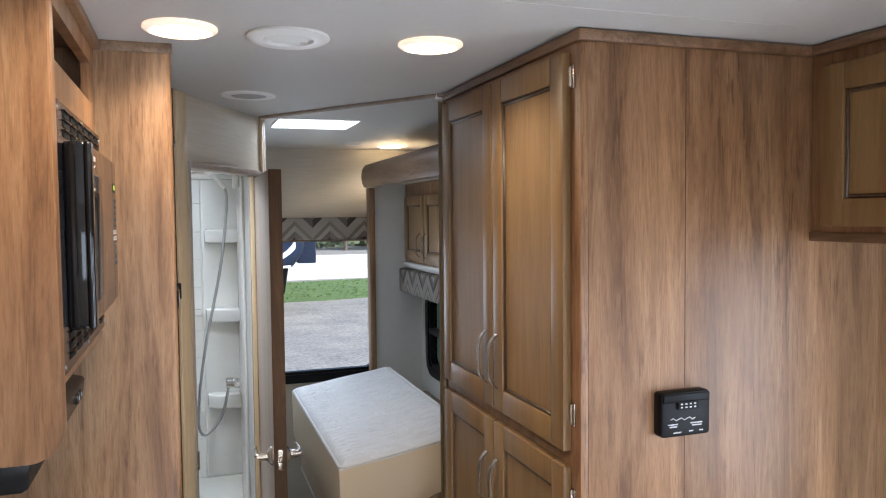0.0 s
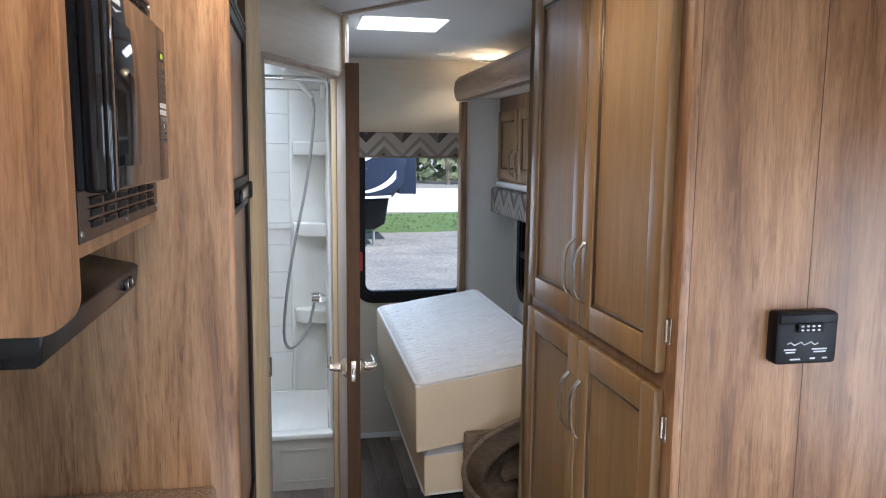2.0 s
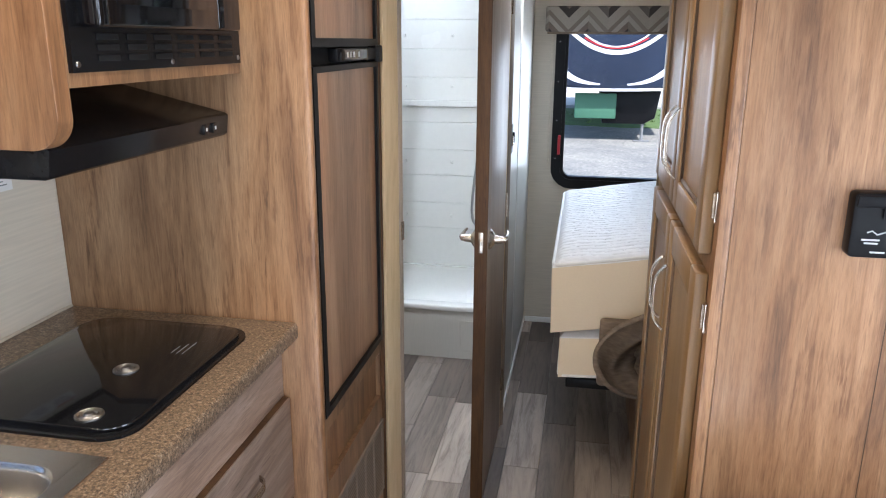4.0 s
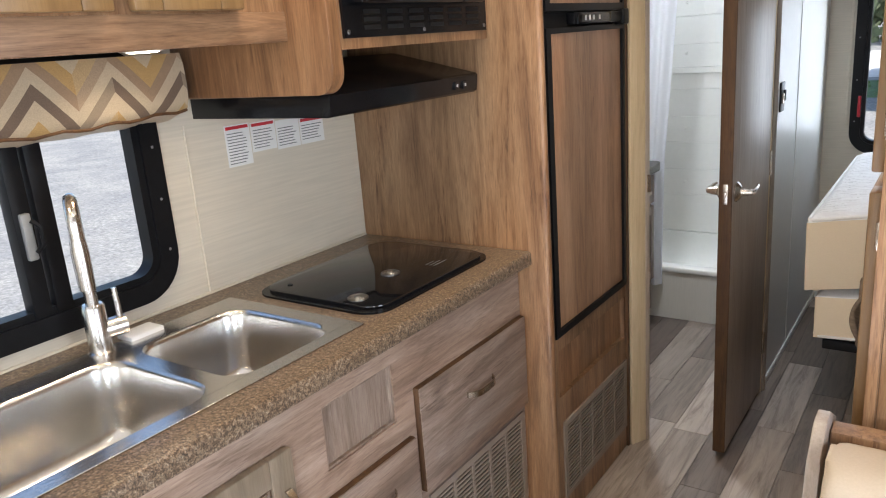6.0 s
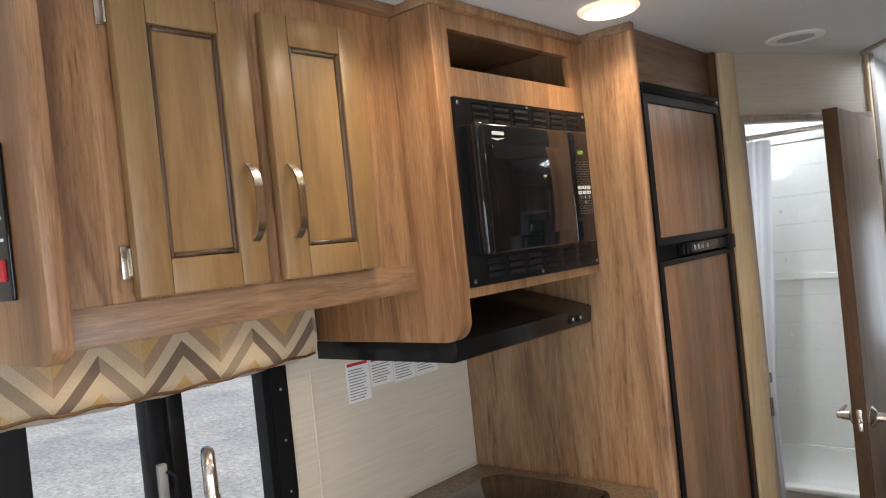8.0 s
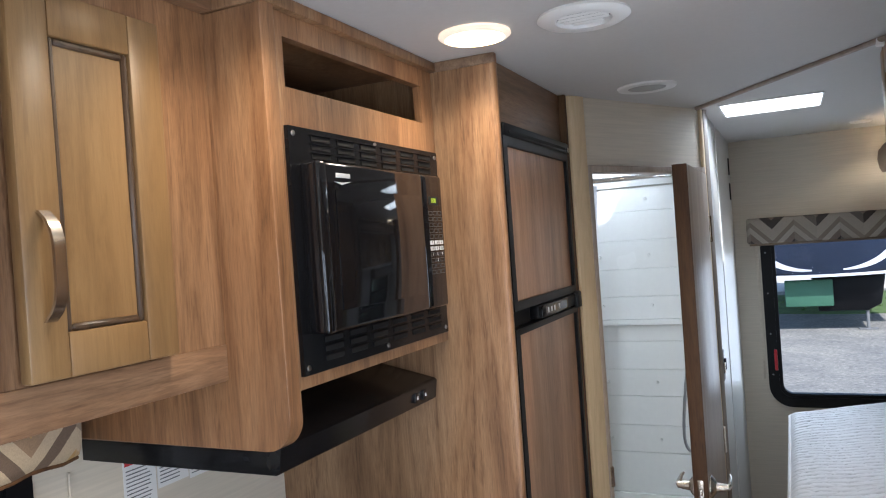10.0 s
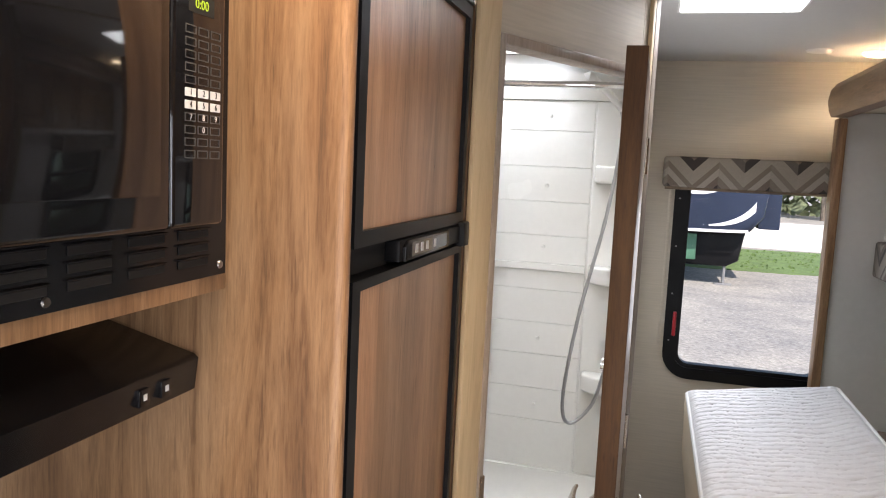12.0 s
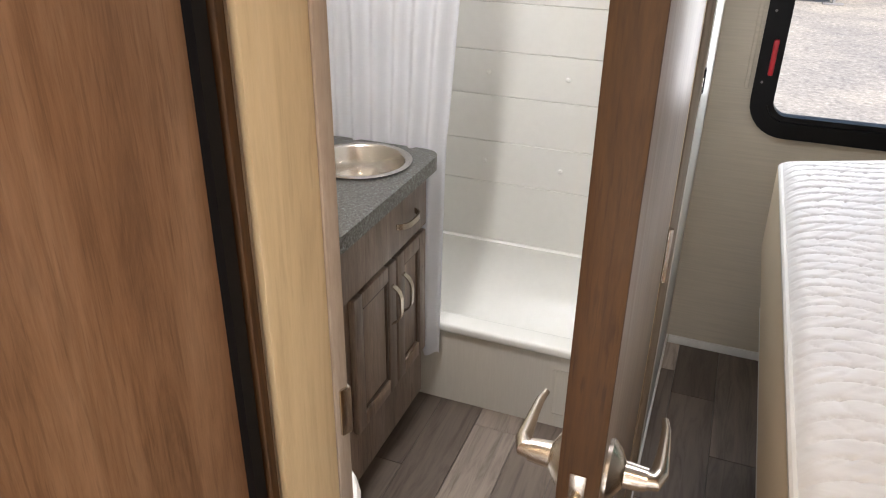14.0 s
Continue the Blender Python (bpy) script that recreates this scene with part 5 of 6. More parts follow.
th.location.x += 0.060
th.location.z -= 0.021
dc = thing("dinette_overhead_cabinet", (1.5, 0.5, 1.64), "hickory overhead cabinet with stained maple doors on the side wall", "cabinet")
part("carcass", box(1.396, 1.748, -0.9, PY0 - 0.0195, 1.645, CEIL - 0.03), LAM, dc)
part("face_frame", box(1.376, 1.3955, -0.9, PY0 - 0.0195, 1.622, CEIL - 0.026, 0.002), LAM, dc)
part("crown", box(1.362, 1.748, -0.9, PY0 - 0.031, CEIL - 0.0255, CEIL - 0.0025, 0.004), LAM_Y, dc)
part("bottom_rail", box(1.370, 1.3765, -0.9, PY0 - 0.0195, 1.623, 1.644, 0.002), LAM_Y, dc)
for y0 in (0.955, 0.51, 0.065):
    d = panel_door(dc, 1.3755, -1, y0, y0 + 0.43, 1.658, 2.010, 0.02, 0.06)

pc = thing("privacy_curtain", (0.83, 2.30, 0.3), "tan privacy curtain gathered behind the pantry", "curtain")
bm = bmesh.new()
cols = []
for i in range(25):
    u = i / 24
    col = []
    for j in range(9):
        v = j / 8
        z = CEIL - 0.02 - v * 1.75
        pinch = 1.0 - 0.25 * math.sin(math.pi * v)
        col.append(bm.verts.new((0.772 + 0.10 * u * pinch + 0.012 * math.sin(u * 19), 2.275 + 0.028 + 0.02 * math.sin(u * 25 + v), z)))
    cols.append(col)
for A, B in zip(cols, cols[1:]):
    for k in range(8):
        bm.faces.new((A[k], A[k + 1], B[k + 1], B[k]))
bmesh.ops.solidify(bm, geom=bm.faces[:], thickness=0.004)
part("cloth", bm, TANCLOTH, pc, "", 80)
part("track", box(0.76, 0.90, 2.285, 2.305, CEIL - 0.018, CEIL - 0.001, 0.002), WHITE, pc)

# ---- dinette bench ----
bn = thing("dinette_bench", (1.2, 1.0, 0), "dinette bench with tan vinyl back cushion and wooden end board", "bench")
part("end_board", prism([(0.80, 0.0), (1.375, 0.0), (1.375, 0.80), (1.30, 0.845), (1.255, 0.845), (1.20, 0.80), (1.10, 0.45), (0.80, 0.43)], "x", 0.722, 0.742, 0.003), DOORWOOD, bn, "pale wooden end board")
part("top_rail", box(0.7425, 1.70, 1.285, 1.330, 0.782, 0.816, 0.006), LAM, bn, "wooden rail behind the cushion")
part("back_board", box(0.7425, 1.70, 1.300, 1.318, 0.3, 0.782), LAM, bn)
bm = prism(round_rect(1.125, 1.280, 0.47, 0.825, [0.05, 0.05, 0.02, 0.02], 6), "x", 0.752, 1.68, 0.02, 3)
bc = part("back_cushion", bm, VINYL, bn, "tan vinyl back cushion", 60)
face = prism(round_rect(0.775, 1.66, 0.49, 0.785, 0.05, 6), "y", 1.116, 1.1262, 0.004)
part("cushion_face", face, VINYL_GREY, bc, "grey vinyl front of the cushion")
pp = [(x, 1.119, z) for x, z in round_rect(0.770, 1.665, 0.485, 0.790, 0.055, 6)]
part("piping", tube(pp + pp[:2], 0.006, 8), PIPING, bc, "white piping")
part("seat_base", box(0.7425, 1.70, 0.82, 1.29, 0.0, 0.33, 0.003), LAM, bn)
part("seat_cushion", box(0.750, 1.68, 0.79, 1.20, 0.332, 0.465, 0.03, 3), VINYL, bn, "tan vinyl seat cushion")
bn.location.y += 0.045
bn.scale.z = 0.965

# ---- ceiling fittings ----
lm0 = thing("ceiling_lamp", (LAMPS[0][0], LAMPS[0][1], CEIL), "round white flush ceiling lamp with a warm lit lens", "lamp", "ceiling lamps")
part("rim", lathe([(0.058, 0.0), (0.070, 0.0), (0.071, -0.005), (0.066, -0.009), (0.058, -0.011)], (LAMPS[0][0], LAMPS[0][1], CEIL - 0.0003), "z", 32, caps=False), LENSRIM, lm0, "rim with a warm glow standing for the lamp's halo")
part("lens", lathe([(0.059, -0.002), (0.059, -0.010), (0.045, -0.013), (0.0, -0.015)], (LAMPS[0][0], LAMPS[0][1], CEIL - 0.0003), "z", 32), LENS, lm0, "glowing frosted lens")
# The copies include fittings for the unseen added lamps at front and in bath.
for lx, ly in LAMPS[1:] + [ADDED_BATH_LAMP]:
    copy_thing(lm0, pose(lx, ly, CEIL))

vt = thing("ceiling_vent", (0.233, 1.667, CEIL), "round white ceiling air vent with a turning louvre", "vent")
V0 = (0.233, 1.667, CEIL - 0.0003)
part("ring", lathe([(0.050, 0.0), (0.084, 0.0), (0.086, -0.005), (0.074, -0.012), (0.052, -0.010), (0.050, -0.002)], V0, "z", 36, caps=False), WHITE, vt)
# A flat black disc paints the shade seen between the blades.
part("throat", lathe([(0.051, -0.001), (0.0, -0.0012)], V0, "z", 30, caps=False), BLACK, vt)
for k in range(-2, 3):
    w = math.sqrt(max(0, 0.048 ** 2 - (k * 0.019) ** 2))
    part("louvre_blade", prism([(V0[1] + k * 0.019 - 0.0045, V0[2] - 0.0025), (V0[1] + k * 0.019 + 0.0005, V0[2] - 0.0055), (V0[1] + k * 0.019 + 0.0035, V0[2] - 0.0055), (V0[1] + k * 0.019 - 0.0020, V0[2] - 0.0025)], "x", V0[0] - w, V0[0] + w), WHITE, vt)
cs = thing("ceiling_speaker", (0.213, 2.460, CEIL), "round off-white ceiling speaker with a grey grille", "speaker")
C0 = (0.213, 2.460, CEIL - 0.0003)
part("ring", lathe([(0.052, -0.004), (0.058, -0.007), (0.080, -0.005), (0.083, 0.0), (0.052, 0.0)], C0, "z", 36, caps=False), WHITE, cs)
part("grille", lathe([(0.0535, -0.004), (0.03, -0.008), (0.0, -0.009)], C0, "z", 30), GRILLE_PALE, cs)
sd = thing("small_ceiling_vent", (0.854, 3.956, CEIL), "small flat white ceiling fitting near the bedroom lamp", "vent")
part("disc", lathe([(0.0, -0.006), (0.04, -0.006), (0.045, 0.0)], (0.854, 3.956, CEIL - 0.0003), "z", 24), WHITE, sd)

so2 = thing("wall_switch", (0.304, 3.17, 1.11), "black wall switch plate on the grey partition", "switch")
part("plate", box(0.3003, 0.306, 3.135, 3.205, 1.095, 1.205, 0.003), BLACK, so2)
part("rocker", box(0.306, 0.312, 3.150, 3.168, 1.125, 1.165, 0.002), NICKEL, so2)
part("rocker", box(0.306, 0.314, 3.174, 3.192, 1.135, 1.175, 0.002), BLACK, so2)
br = thing("wall_bracket", (0.303, 4.16, 1.78), "narrow dark metal bracket high on the grey partition", "bracket")
part("rail", box(0.3003, 0.306, 4.13, 4.15, 1.78, 1.86, 0.002), BLACK, br)
part("rail", box(0.3003, 0.306, 4.13, 4.15, 1.90, 1.98, 0.002), BLACK, br)

# ---- bathroom ----
tub = thing("bathtub", (-0.18, 3.85, 0), "white plastic tub with a pale apron", "bathtub")
TY0 = 3.65
part("apron", box(W + 0.001, 0.273, TY0, TY0 + 0.02, 0.0, 0.246), APRON, tub, "pale vertical-grained apron board")
part("apron_hatch", frame_ring([(0.03, 0.04), (0.25, 0.04), (0.25, 0.20), (0.03, 0.20)], [(0.037, 0.047), (0.243, 0.047), (0.243, 0.193), (0.037, 0.193)], "y", TY0 - 0.004, TY0 - 0.0005), APRON, tub, "small access hatch")
part("rim", box(W + 0.001, 0.273, TY0 - 0.012, TY0 + 0.060, 0.247, 0.276, 0.009, 3), SHOWER, tub)
part("pan", box(W + 0.001, 0.273, TY0 + 0.0605, 4.20, 0.06, 0.125, 0.004), SHOWER, tub)
cove = [(4.20, 0.126), (3.86, 0.126)] + [(3.86 + 0.21 * math.sin(radians(a)), 0.345 - 0.216 * math.cos(radians(a))) for a in range(0, 91, 6)] + [(4.20, 0.345)]
part("back_ledge", prism(cove, "x", W + 0.001, 0.273), SHOWER, tub, "coved back of the tub", 60)
part("drain", lathe([(0.0, 0.003), (0.02, 0.003), (0.028, 0.0)], (0.17, 3.86, 0.1255), "z", 20), CHROME, tub)

ss = thing("shower_surround", (-0.18, 4.1, 0.345), "white moulded shower surround with plank grooves and corner shelves", "shower surround")
levels = [0.346, 0.552, 0.689, 0.835, 0.970, 1.110, 1.19, 1.221, 1.335, 1.474, 1.616, 1.761, 1.881]
for z0, z1 in zip(levels, levels[1:]):
    x1 = 0.085
    part("moulded_board", box(W + 0.001, x1, 4.085 if (z0, z1) != (1.19, 1.221) else 4.075, 4.20, z0 + 0.0007, z1 - 0.0007, 0.0015, 1), SHOWER, ss)
part("top_panel", box(W + 0.001, 0.272, 4.078, 4.20, 1.884, CEIL - 0.003, 0.004), SHOWER, ss)
part("backing", box(W + 0.001, 0.272, 4.089, 4.205, 0.346, 1.883), SHOWER, ss)
part("corner_column", box(0.090, 0.272, 4.079, 4.21, 0.346, 1.883, 0.008, 3), SHOWER, ss)
part("side_panel", box(0.262, 0.2735, 3.675, 4.084, 0.13, CEIL - 0.003, 0.003), SHOWER, ss)
part("end_panel", box(W + 0.001, W + 0.013, 3.675, 4.084, 0.13, CEIL - 0.003, 0.003), SHOWER, ss)
for z in (0.72, 1.16, 1.56):
    part("corner_shelf", prism([(0.2615, 4.078), (0.10, 4.078), (0.105, 4.02), (0.15, 3.985), (0.2615, 3.965)], "z", z, z + 0.07, 0.010, 3), SHOWER, ss)
for z in (0.62, 0.905, 1.29, 1.54, 1.82):
    for x in (-0.335, -0.09):
        part("dimple", lathe([(0.0, -0.006), (0.005, -0.005), (0.008, 0.0)], (x, 4.0852, z), "y", 12), SHOWER, ss)

sx = thing("shower_mixer", (0.25, 3.85, 0.8), "chrome shower mixer with a steel hose and white hand shower", "shower")
part("valve", tube([(0.262, 3.93, 0.855), (0.225, 3.93, 0.855)], 0.020, 14), CHROME, sx)
part("crossbar", tube([(0.232, 3.87, 0.865), (0.232, 3.99, 0.865)], 0.014, 12), CHROME, sx)
part("knob", tube([(0.222, 3.885, 0.865), (0.185, 3.885, 0.865)], [0.018, 0.015], 12), CHROME, sx)
part("knob", tube([(0.222, 3.975, 0.865), (0.185, 3.975, 0.865)], [0.018, 0.015], 12), CHROME, sx)
hp = []
ctrl = [Vector(p) for p in ((0.20, 3.93, 0.85), (0.16, 3.92, 0.70), (0.08, 3.90, 0.62), (0.05, 3.88, 0.72), (0.09, 3.87, 1.05), (0.17, 3.86, 1.45), (0.205, 3.86, 1.75), (0.19, 3.86, 1.85))]
for i in range(len(ctrl) - 1):
    p0, p1, p2, p3 = ctrl[max(i - 1, 0)], ctrl[i], ctrl[i + 1], ctrl[min(i + 2, len(ctrl) - 1)]
    for k in range(10):
        t = k / 10
        hp.append(0.5 * ((2 * p1) + (p2 - p0) * t + (2 * p0 - 5 * p1 + 4 * p2 - p3) * t * t + (3 * p1 - p0 - 3 * p2 + p3) * t ** 3))
part("hose", tube(hp, [0.0075 if k % 2 else 0.0066 for k in range(len(hp))], 10), HOSE, sx, "ribbed steel hose")
part("bracket", box(0.235, 0.262, 3.83, 3.89, 1.83, 1.89, 0.006), WHITE, sx)
part("hand_shower", tube([(0.20, 3.86, 1.83), (0.15, 3.86, 1.89), (0.10, 3.86, 1.93), (0.075, 3.86, 1.94), (0.065, 3.86, 1.935)], [0.011, 0.013, 0.016, 0.034, 0.030], 16), WHITE, sx, "white hand shower")

rod = thing("shower_rod", (-0.18, 3.57, 1.88), "curved white shower rod", "curtain rod")
part("bar", tube([(W + 0.002, 3.65, 1.895), (-0.45, 3.62, 1.895), (-0.18, 3.61, 1.895), (0.1, 3.62, 1.895), (0.274, 3.65, 1.895)], 0.012, 12), CHROME, rod)
part("flange", tube([(0.262, 3.65, 1.895), (0.2735, 3.65, 1.895)], 0.026, 16), CHROME, rod)

cu = thing("shower_curtain", (-0.45, 3.57, 0.19), "white shower curtain drawn to one side", "curtain")
bm = bmesh.new()
cols = []
nc = 70
for i in range(nc + 1):
    u = i / nc
    col = []
    for j in range(19):
        v = j / 18
        z = 1.875 - v * 1.69
        right = -0.215 - 0.075 * min(1, v * 1.6) - 0.03 * max(0, v - 0.55)
        x = W + 0.012 + (right - W - 0.012) * u
        y = 3.611 + 0.016 * math.sin(u * 40 + 0.5 * math.sin(3 * v)) * (0.6 + 0.4 * v) + 0.008 * math.sin(u * 13 + 2 * v) - 0.010 * v
        col.append(bm.verts.new((x, y, z)))
    cols.append(col)
for A, B in zip(cols, cols[1:]):
    for k in range(18):
        bm.faces.new((A[k], A[k + 1], B[k + 1], B[k]))
bmesh.ops.solidify(bm, geom=bm.faces[:], thickness=0.002)
part("cloth", bm, CURTAIN, cu, "", 80)
for k in range(7):
    part("ring", tube([(W + 0.03 + k * 0.06, 3.618 + 0.018 * math.cos(a), 1.885 + 0.022 * math.sin(a)) for a in [q * math.tau / 12 for q in range(13)]], 0.002, 6), CHROME, cu)

va = thing("bathroom_vanity", (-0.48, 3.25, 0), "brown laminate bathroom vanity with a drawer and two panel doors", "cabinet")
VX = -0.345
part("carcass", box(W + 0.001, VX - 0.001, 2.95, 3.510, 0.07, 0.68), BATHWOOD, va)
part("toe_kick", box(W + 0.001, VX - 0.04, 2.95, 3.510, 0.0, 0.069), BATHWOOD, va)
dr = part("drawer_front", box(VX, VX + 0.017, 3.0, 3.502, 0.63, 0.765, 0.002), BATHWOOD, va, "slab drawer front")
arch_handle(dr, (VX + 0.017, 3.37, 0.70), 0.11, (1, 0, 0), "y")
for y0, y1, hy in ((3.09, 3.312, 3.285), (3.322, 3.502, 3.35)):
    d = panel_door(va, VX, 1, y0, y1, 0.235, 0.615, 0.017, 0.042, (BATHWOOD, GLAZE))
    arch_handle(d, (VX + 0.017, hy, 0.50), 0.11, (1, 0, 0))
BC = (-0.45, 3.375)


def edge_point(x0, x1, y0, y1, r, c, a):
    """Where a ray from c at angle a leaves a rectangle whose corners are rounded by r."""
    d = (math.cos(a), math.sin(a))
    lo, hi = 0.0, 2.0
    for _ in range(40):
        m = (lo + hi) / 2
        qx = max(x0 + r - (c[0] + d[0] * m), c[0] + d[0] * m - (x1 - r), 0.0)
        qy = max(y0 + r - (c[1] + d[1] * m), c[1] + d[1] * m - (y1 - r), 0.0)
        lo, hi = (m, hi) if math.hypot(qx, qy) <= r else (lo, m)
    return (c[0] + d[0] * lo, c[1] + d[1] * lo)


angles = [math.tau * k / 96 for k in range(96)]
hole = [(BC[0] + 0.118 * math.cos(a), BC[1] + 0.118 * math.sin(a)) for a in angles]
VT = [edge_point(W + 0.001, -0.292, 2.93, 3.525, 0.05, BC, a) for a in angles]
part("side_fill", box(W + 0.001, VX - 0.001, 3.495, 3.510, 0.681, 0.792), BATHWOOD, va)
part("front_fill", box(VX - 0.016, VX - 0.001, 2.95, 3.494, 0.681, 0.792), BATHWOOD, va)
part("worktop", frame_ring(VT, hole, "z", 0.793, 0.830), GRANITE_DARK, va, "grey speckled top with a rounded corner")
bs = thing("vanity_basin", (-0.46, 3.22, 0.83), "round stainless steel basin set into the vanity top", "basin")
part("bowl", lathe([(0.116, -0.004), (0.117, 0.002), (0.126, 0.003), (0.128, 0.005), (0.122, 0.008), (0.113, 0.006), (0.108, 0.0), (0.102, -0.05), (0.085, -0.09), (0.05, -0.108), (0.0, -0.112)], (BC[0], BC[1], 0.8302), "z", 40, caps=False), STEEL, bs, "brushed steel bowl with a rolled rim", 60)
solid("basin_tag", box(BC[0] + 0.00, BC[0] + 0.05, BC[1] - 0.003, BC[1] + 0.062, 0.729, 0.739, 0.004), PAPER, "white paper tag lying in the basin", "tag")

for ob in (va, bs):
    ob.location.y += 0.072
va.scale.z = 0.984
bs.location.z -= 0.0133

toi = thing("toilet", (-0.28, 2.80, 0), "white plastic toilet just inside the bathroom", "toilet")
part("pedestal", lathe([(0.11, 0.0), (0.115, 0.02), (0.09, 0.10), (0.10, 0.22), (0.16, 0.33), (0.175, 0.37), (0.0, 0.37)], (-0.33, 2.76, 0), "z", 28), WHITE, toi)
part("lid", lathe([(0.0, 0.402), (0.15, 0.402), (0.185, 0.398), (0.192, 0.385), (0.185, 0.371), (0.0, 0.371)], (-0.33, 2.76, 0), "z", 32), WHITE, toi, "closed white lid")

# ---- outside ----
rnd = random.Random(4)
bm = bmesh.new()
for k in range(2600):
    x, y = rnd.uniform(-14, 26), rnd.uniform(21.8, 27.5)
    h, w = rnd.uniform(0.03, 0.09), rnd.uniform(0.03, 0.08)
    a = rnd.random() * math.tau
    c, s = math.cos(a) * w, math.sin(a) * w
    vs = [bm.verts.new(q) for q in ((x - c, y - s, GZ + 0.012), (x + c, y + s, GZ + 0.012), (x + c * 0.2 + 0.02, y, GZ + h))]
    bm.faces.new(vs)
ring = [(-16 + i * 2.2, 21.8 + 0.5 * math.sin(i * 1.3)) for i in range(20)] + [(26 - i * 2.2, 27.6 + 0.5 * math.sin(i * 0.9)) for i in range(20)]
prism(ring, "z", GZ - 0.02, GZ + 0.015, bm=bm)
solid("grass_strip", bm, GRASS, "strip of mown green grass beyond the gravel", "grass", kind="stuff")
solid("road", box(-60, 80, 28.6, 46, GZ - 0.02, GZ + 0.01), PALE_GRAVEL, "pale sunlit gravel road beyond the grass", "road", kind="structure")

tr = thing("travel_trailer", (1.2, 20, GZ), "dark navy fifth-wheel trailer with white swoosh graphics parked on the gravel", "trailer")
cap = [(1.05, 0.42), (2.35, 0.47), (2.62, 0.80), (2.66, 1.30), (2.60, 2.4), (2.4, 2.75), (0.0, 2.75), (-0.2, 2.4), (-0.26, 1.3), (-0.22, 0.8), (0.05, 0.45)]
part("front_cap", prism(cap, "y", 18.0, 21.0, 0.14, 4), NAVY, tr, "rounded navy front cap")
part("body", box(-0.30, 2.95, 21.0, 30.0, 0.45, 2.75, 0.05), NAVY, tr)
part("side_slide", box(2.60, 3.05, 18.9, 20.6, 0.50, 2.6, 0.03), NAVY, tr)
part("undercarriage", prism([(0.9, 0.42), (2.30, 0.42), (2.20, -0.2), (1.95, -0.34), (1.0, -0.34)], "y", 18.4, 20.2, 0.05), BLACK, tr, "black gear housing")
part("propane_cover", box(0.35, 1.30, 18.3, 18.39, -0.22, 0.36, 0.03), TARP, tr, "green cover panel")
part("landing_leg", tube([(1.93, 18.5, -0.3), (1.93, 18.5, GZ + 0.02)], 0.035, 10), GREY, tr)
part("foot", box(1.75, 2.11, 18.4, 18.6, GZ, GZ + 0.03, 0.005), GREY, tr)


def swoosh(pts, w0, w1, y):
    bm = bmesh.new()
    n = len(pts)
    top, bot = [], []
    for i, (x, z) in enumerate(pts):
        w = w0 + (w1 - w0) * i / (n - 1)
        top.append((x, z + w))
        bot.append((x, z - w))
    return prism(top + bot[::-1], "y", y - 0.012, y - 0.002, bm=bm)


def curve2(p0, p1, p2, n=16):
    return [((1 - t) ** 2 * p0[0] + 2 * t * (1 - t) * p1[0] + t * t * p2[0], (1 - t) ** 2 * p0[1] + 2 * t * (1 - t) * p1[1] + t * t * p2[1]) for t in [k / n for k in range(n + 1)]]


for p0, p1, p2, w0, w1, mm in (((0.2, 1.72), (1.2, 0.85), (2.2, 1.70), 0.05, 0.05, SILVER), ((0.4, 1.75), (1.2, 1.05), (2.0, 1.75), 0.02, 0.02, SILVER), ((0.5, 1.6), (1.2, 1.15), (1.9, 1.6), 0.018, 0.018, RED),
                               ((0.0, 0.95), (0.25, 0.60), (0.9, 0.58), 0.10, 0.015, SILVER), ((2.42, 1.02), (2.15, 0.62), (1.5, 0.58), 0.10, 0.015, SILVER), ((0.1, 0.47), (1.2, 0.44), (2.3, 0.49), 0.03, 0.03, SILVER)):
    part("swoosh", swoosh(curve2(p0, p1, p2), w0, w1, 18.0), mm, tr, "painted swoosh graphic")


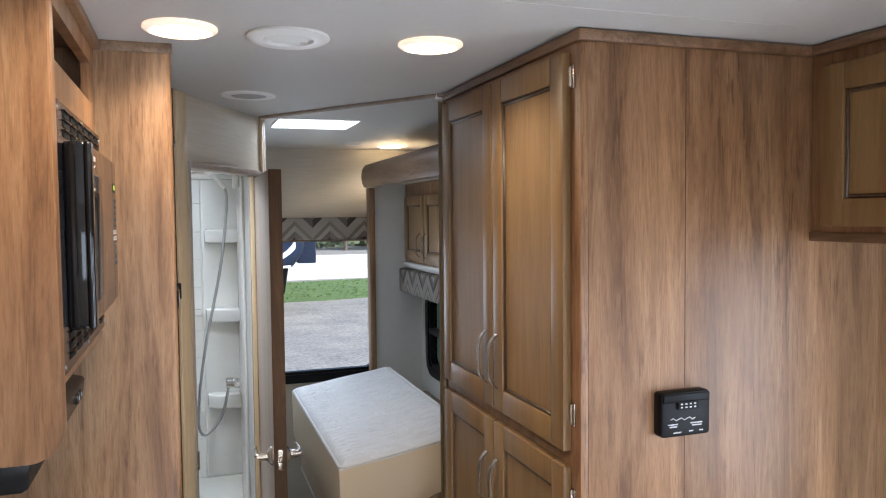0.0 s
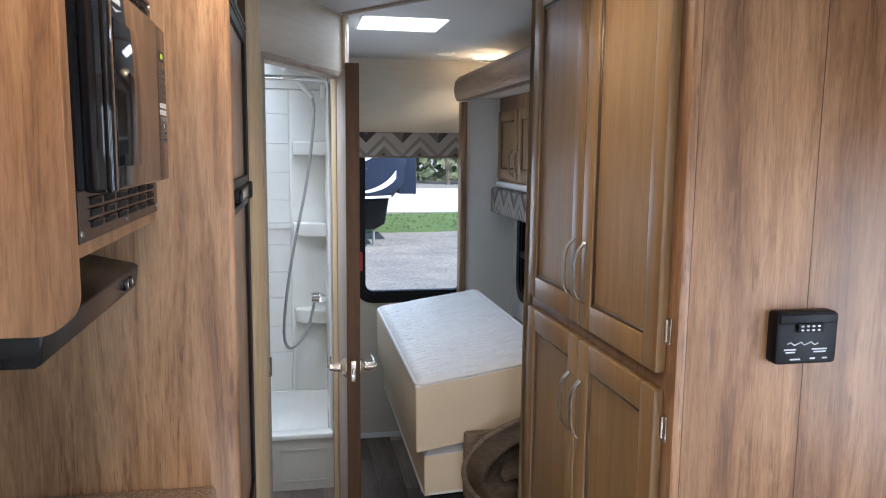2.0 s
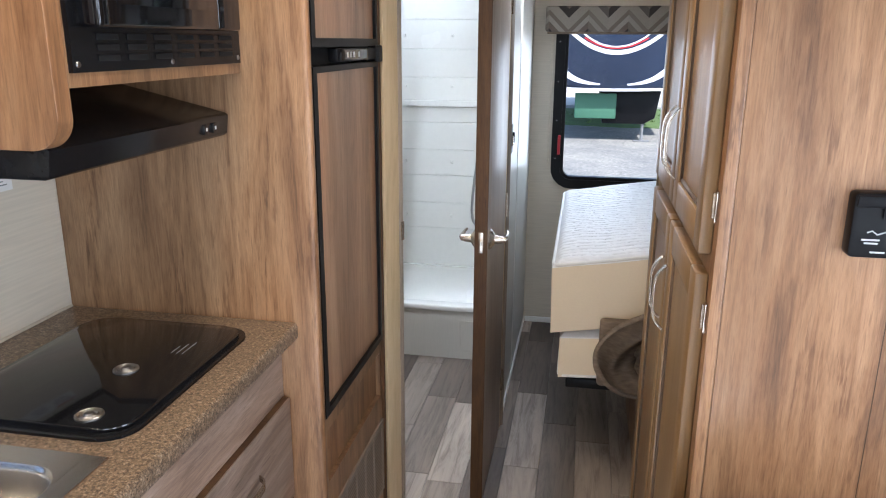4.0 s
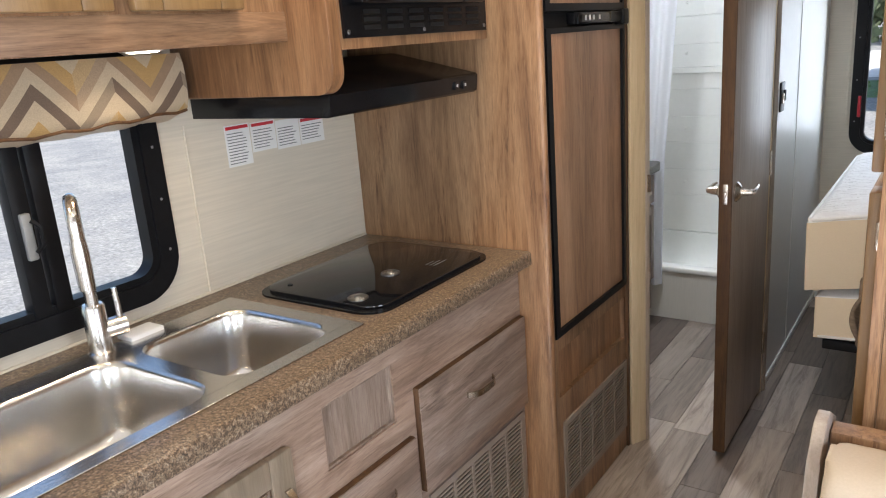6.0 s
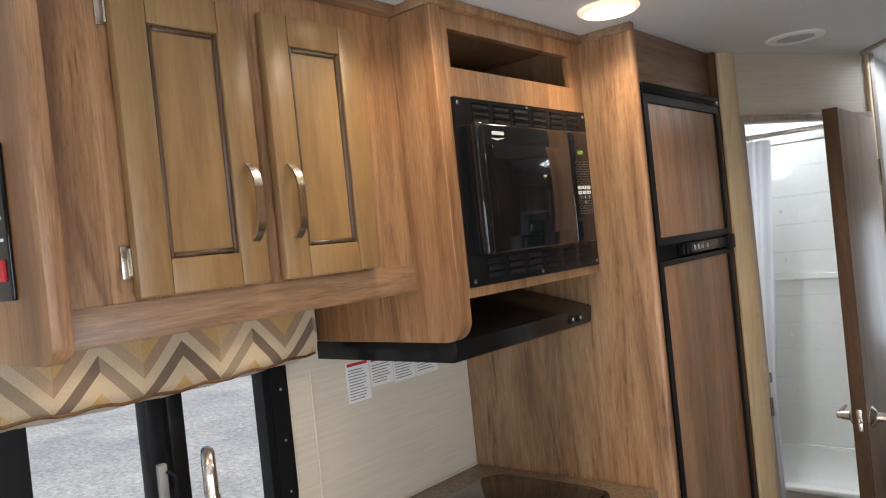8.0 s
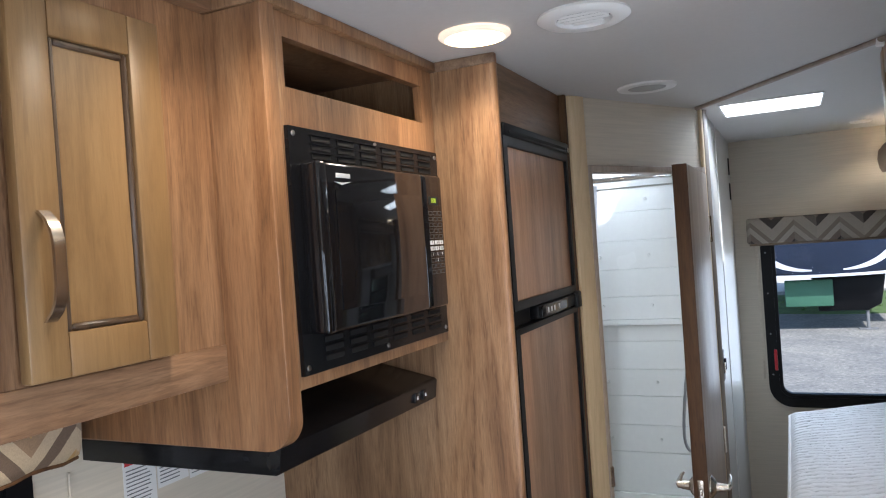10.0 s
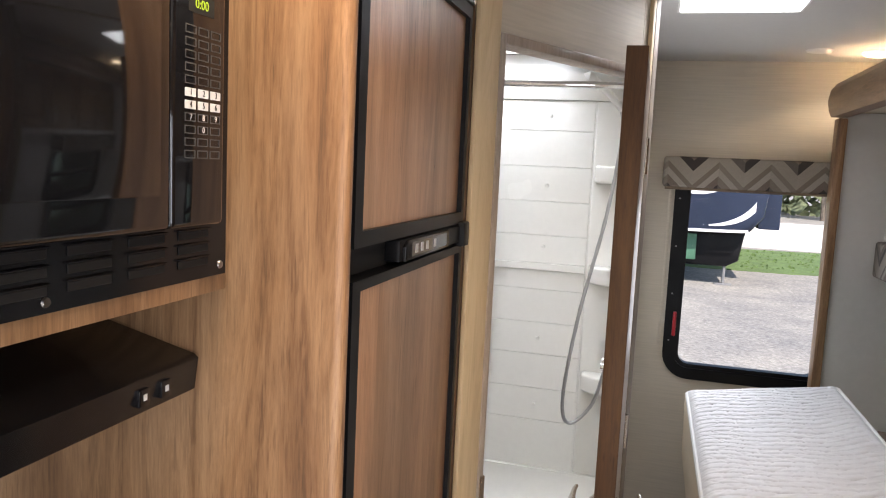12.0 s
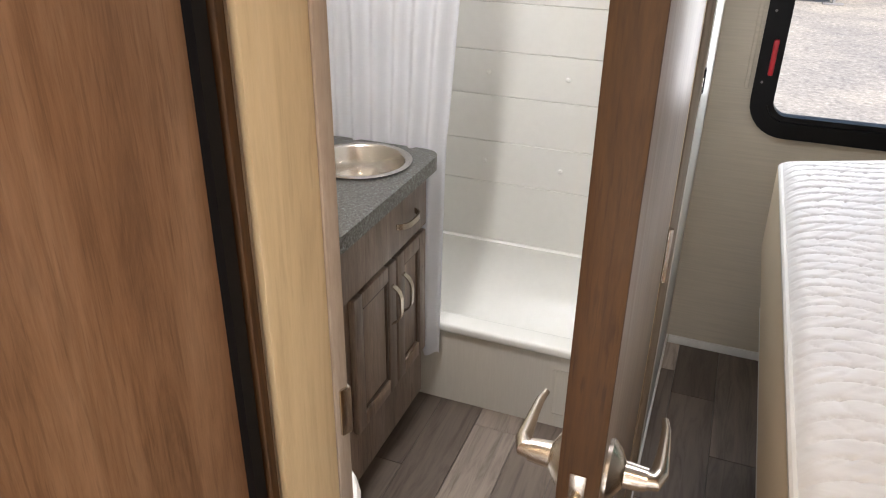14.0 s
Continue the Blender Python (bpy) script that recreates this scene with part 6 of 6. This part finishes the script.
def tree(x, y, h, seed):
    r = random.Random(seed)
    t = thing("tree", (x, y, GZ), "spring tree with thin pale foliage at the edge of the lot", "tree", "trees beyond the road")
    bm = tube([(x, y, GZ - 0.1), (x + r.uniform(-0.2, 0.2), y, GZ + h * 0.4), (x + r.uniform(-0.4, 0.4), y, GZ + h * 0.9)], [0.16, 0.11, 0.03], 8)
    limbs = []
    for k in range(9):
        z = GZ + h * r.uniform(0.25, 0.85)
        a = r.random() * math.tau
        l = h * r.uniform(0.12, 0.28)
        e = (x + math.cos(a) * l, y + math.sin(a) * l, z + l * 0.7)
        tube([(x, y, z), ((x + e[0]) / 2, (y + e[1]) / 2, z + l * 0.25), e], [0.05, 0.035, 0.012], 6, bm)
        limbs.append(e)
    part("trunk", bm, BARK, t)
    bm = bmesh.new()
    for k in range(900):
        c = Vector(r.choice(limbs)) + Vector((r.gauss(0, 0.55), r.gauss(0, 0.55), r.gauss(0, 0.6)))
        s = r.uniform(0.08, 0.2)
        d1 = Vector((r.gauss(0, 1), r.gauss(0, 1), r.gauss(0, 1))).normalized() * s
        d2 = Vector((r.gauss(0, 1), r.gauss(0, 1), r.gauss(0, 1))).normalized() * s
        bm.faces.new([bm.verts.new(c + q) for q in (d1, d2, -d1 * 0.8, -d2 * 0.8)])
    part("crown", bm, LEAF, t)
    return t


for k in range(14):
    tree(-4 + k * 2.0 + rnd.uniform(-0.6, 0.6), 50 + rnd.uniform(-2, 5), rnd.uniform(5, 8), k)
bm = bmesh.new()
for k in range(12000):
    x = rnd.uniform(-50, 80)
    y = 56 + rnd.uniform(0, 6)
    z = GZ + rnd.uniform(0, 7.5) * (0.8 + 0.2 * math.sin(x * 0.7))
    s = rnd.uniform(0.25, 0.6)
    d1 = Vector((rnd.gauss(0, 1), rnd.gauss(0, 0.4), rnd.gauss(0, 1))).normalized() * s
    d2 = Vector((rnd.gauss(0, 1), rnd.gauss(0, 0.4), rnd.gauss(0, 1))).normalized() * s
    bm.faces.new([bm.verts.new(Vector((x, y, z)) + q) for q in (d1, d2, -d1, -d2)])
solid("far_woods", bm, LEAF, "far woods along the edge of the lot", "woods", kind="stuff")

# ---- floor planks, the last and smallest pieces ----
fl = thing("floor", (0.5, 1.0, 0), "grey-brown wood-look vinyl plank floor", "floor", kind="structure")
PWID = 0.130
meshes = {}
col = 0
x = -0.690
while x < E_:
    y = S - 0.3 - 0.23 * (col % 3) - 0.11 * (col % 2)
    x0, x1 = max(x, W + 0.002), min(x + PWID, E_)
    while y < N:
        y1 = y + 0.61
        a, b = max(y, S), min(y1, N - 0.001)
        if b - a > 0.03:
            key = (round(x1 - x0, 4), round(b - a, 4))
            if key not in meshes:
                meshes[key] = mesh_of("plank", box(0.0004, key[0] - 0.0006, 0.0006, key[1] - 0.0006, -0.0075, 0.0, 0.001, 1), PLANK, Vector((0, 0, 0)))
            ob = new("plank", meshes[key])
            ob.parent = fl
            ob.location = Vector((x0, a, 0)) - BASE[fl.name]
        y = y1
    x += PWID
    col += 1
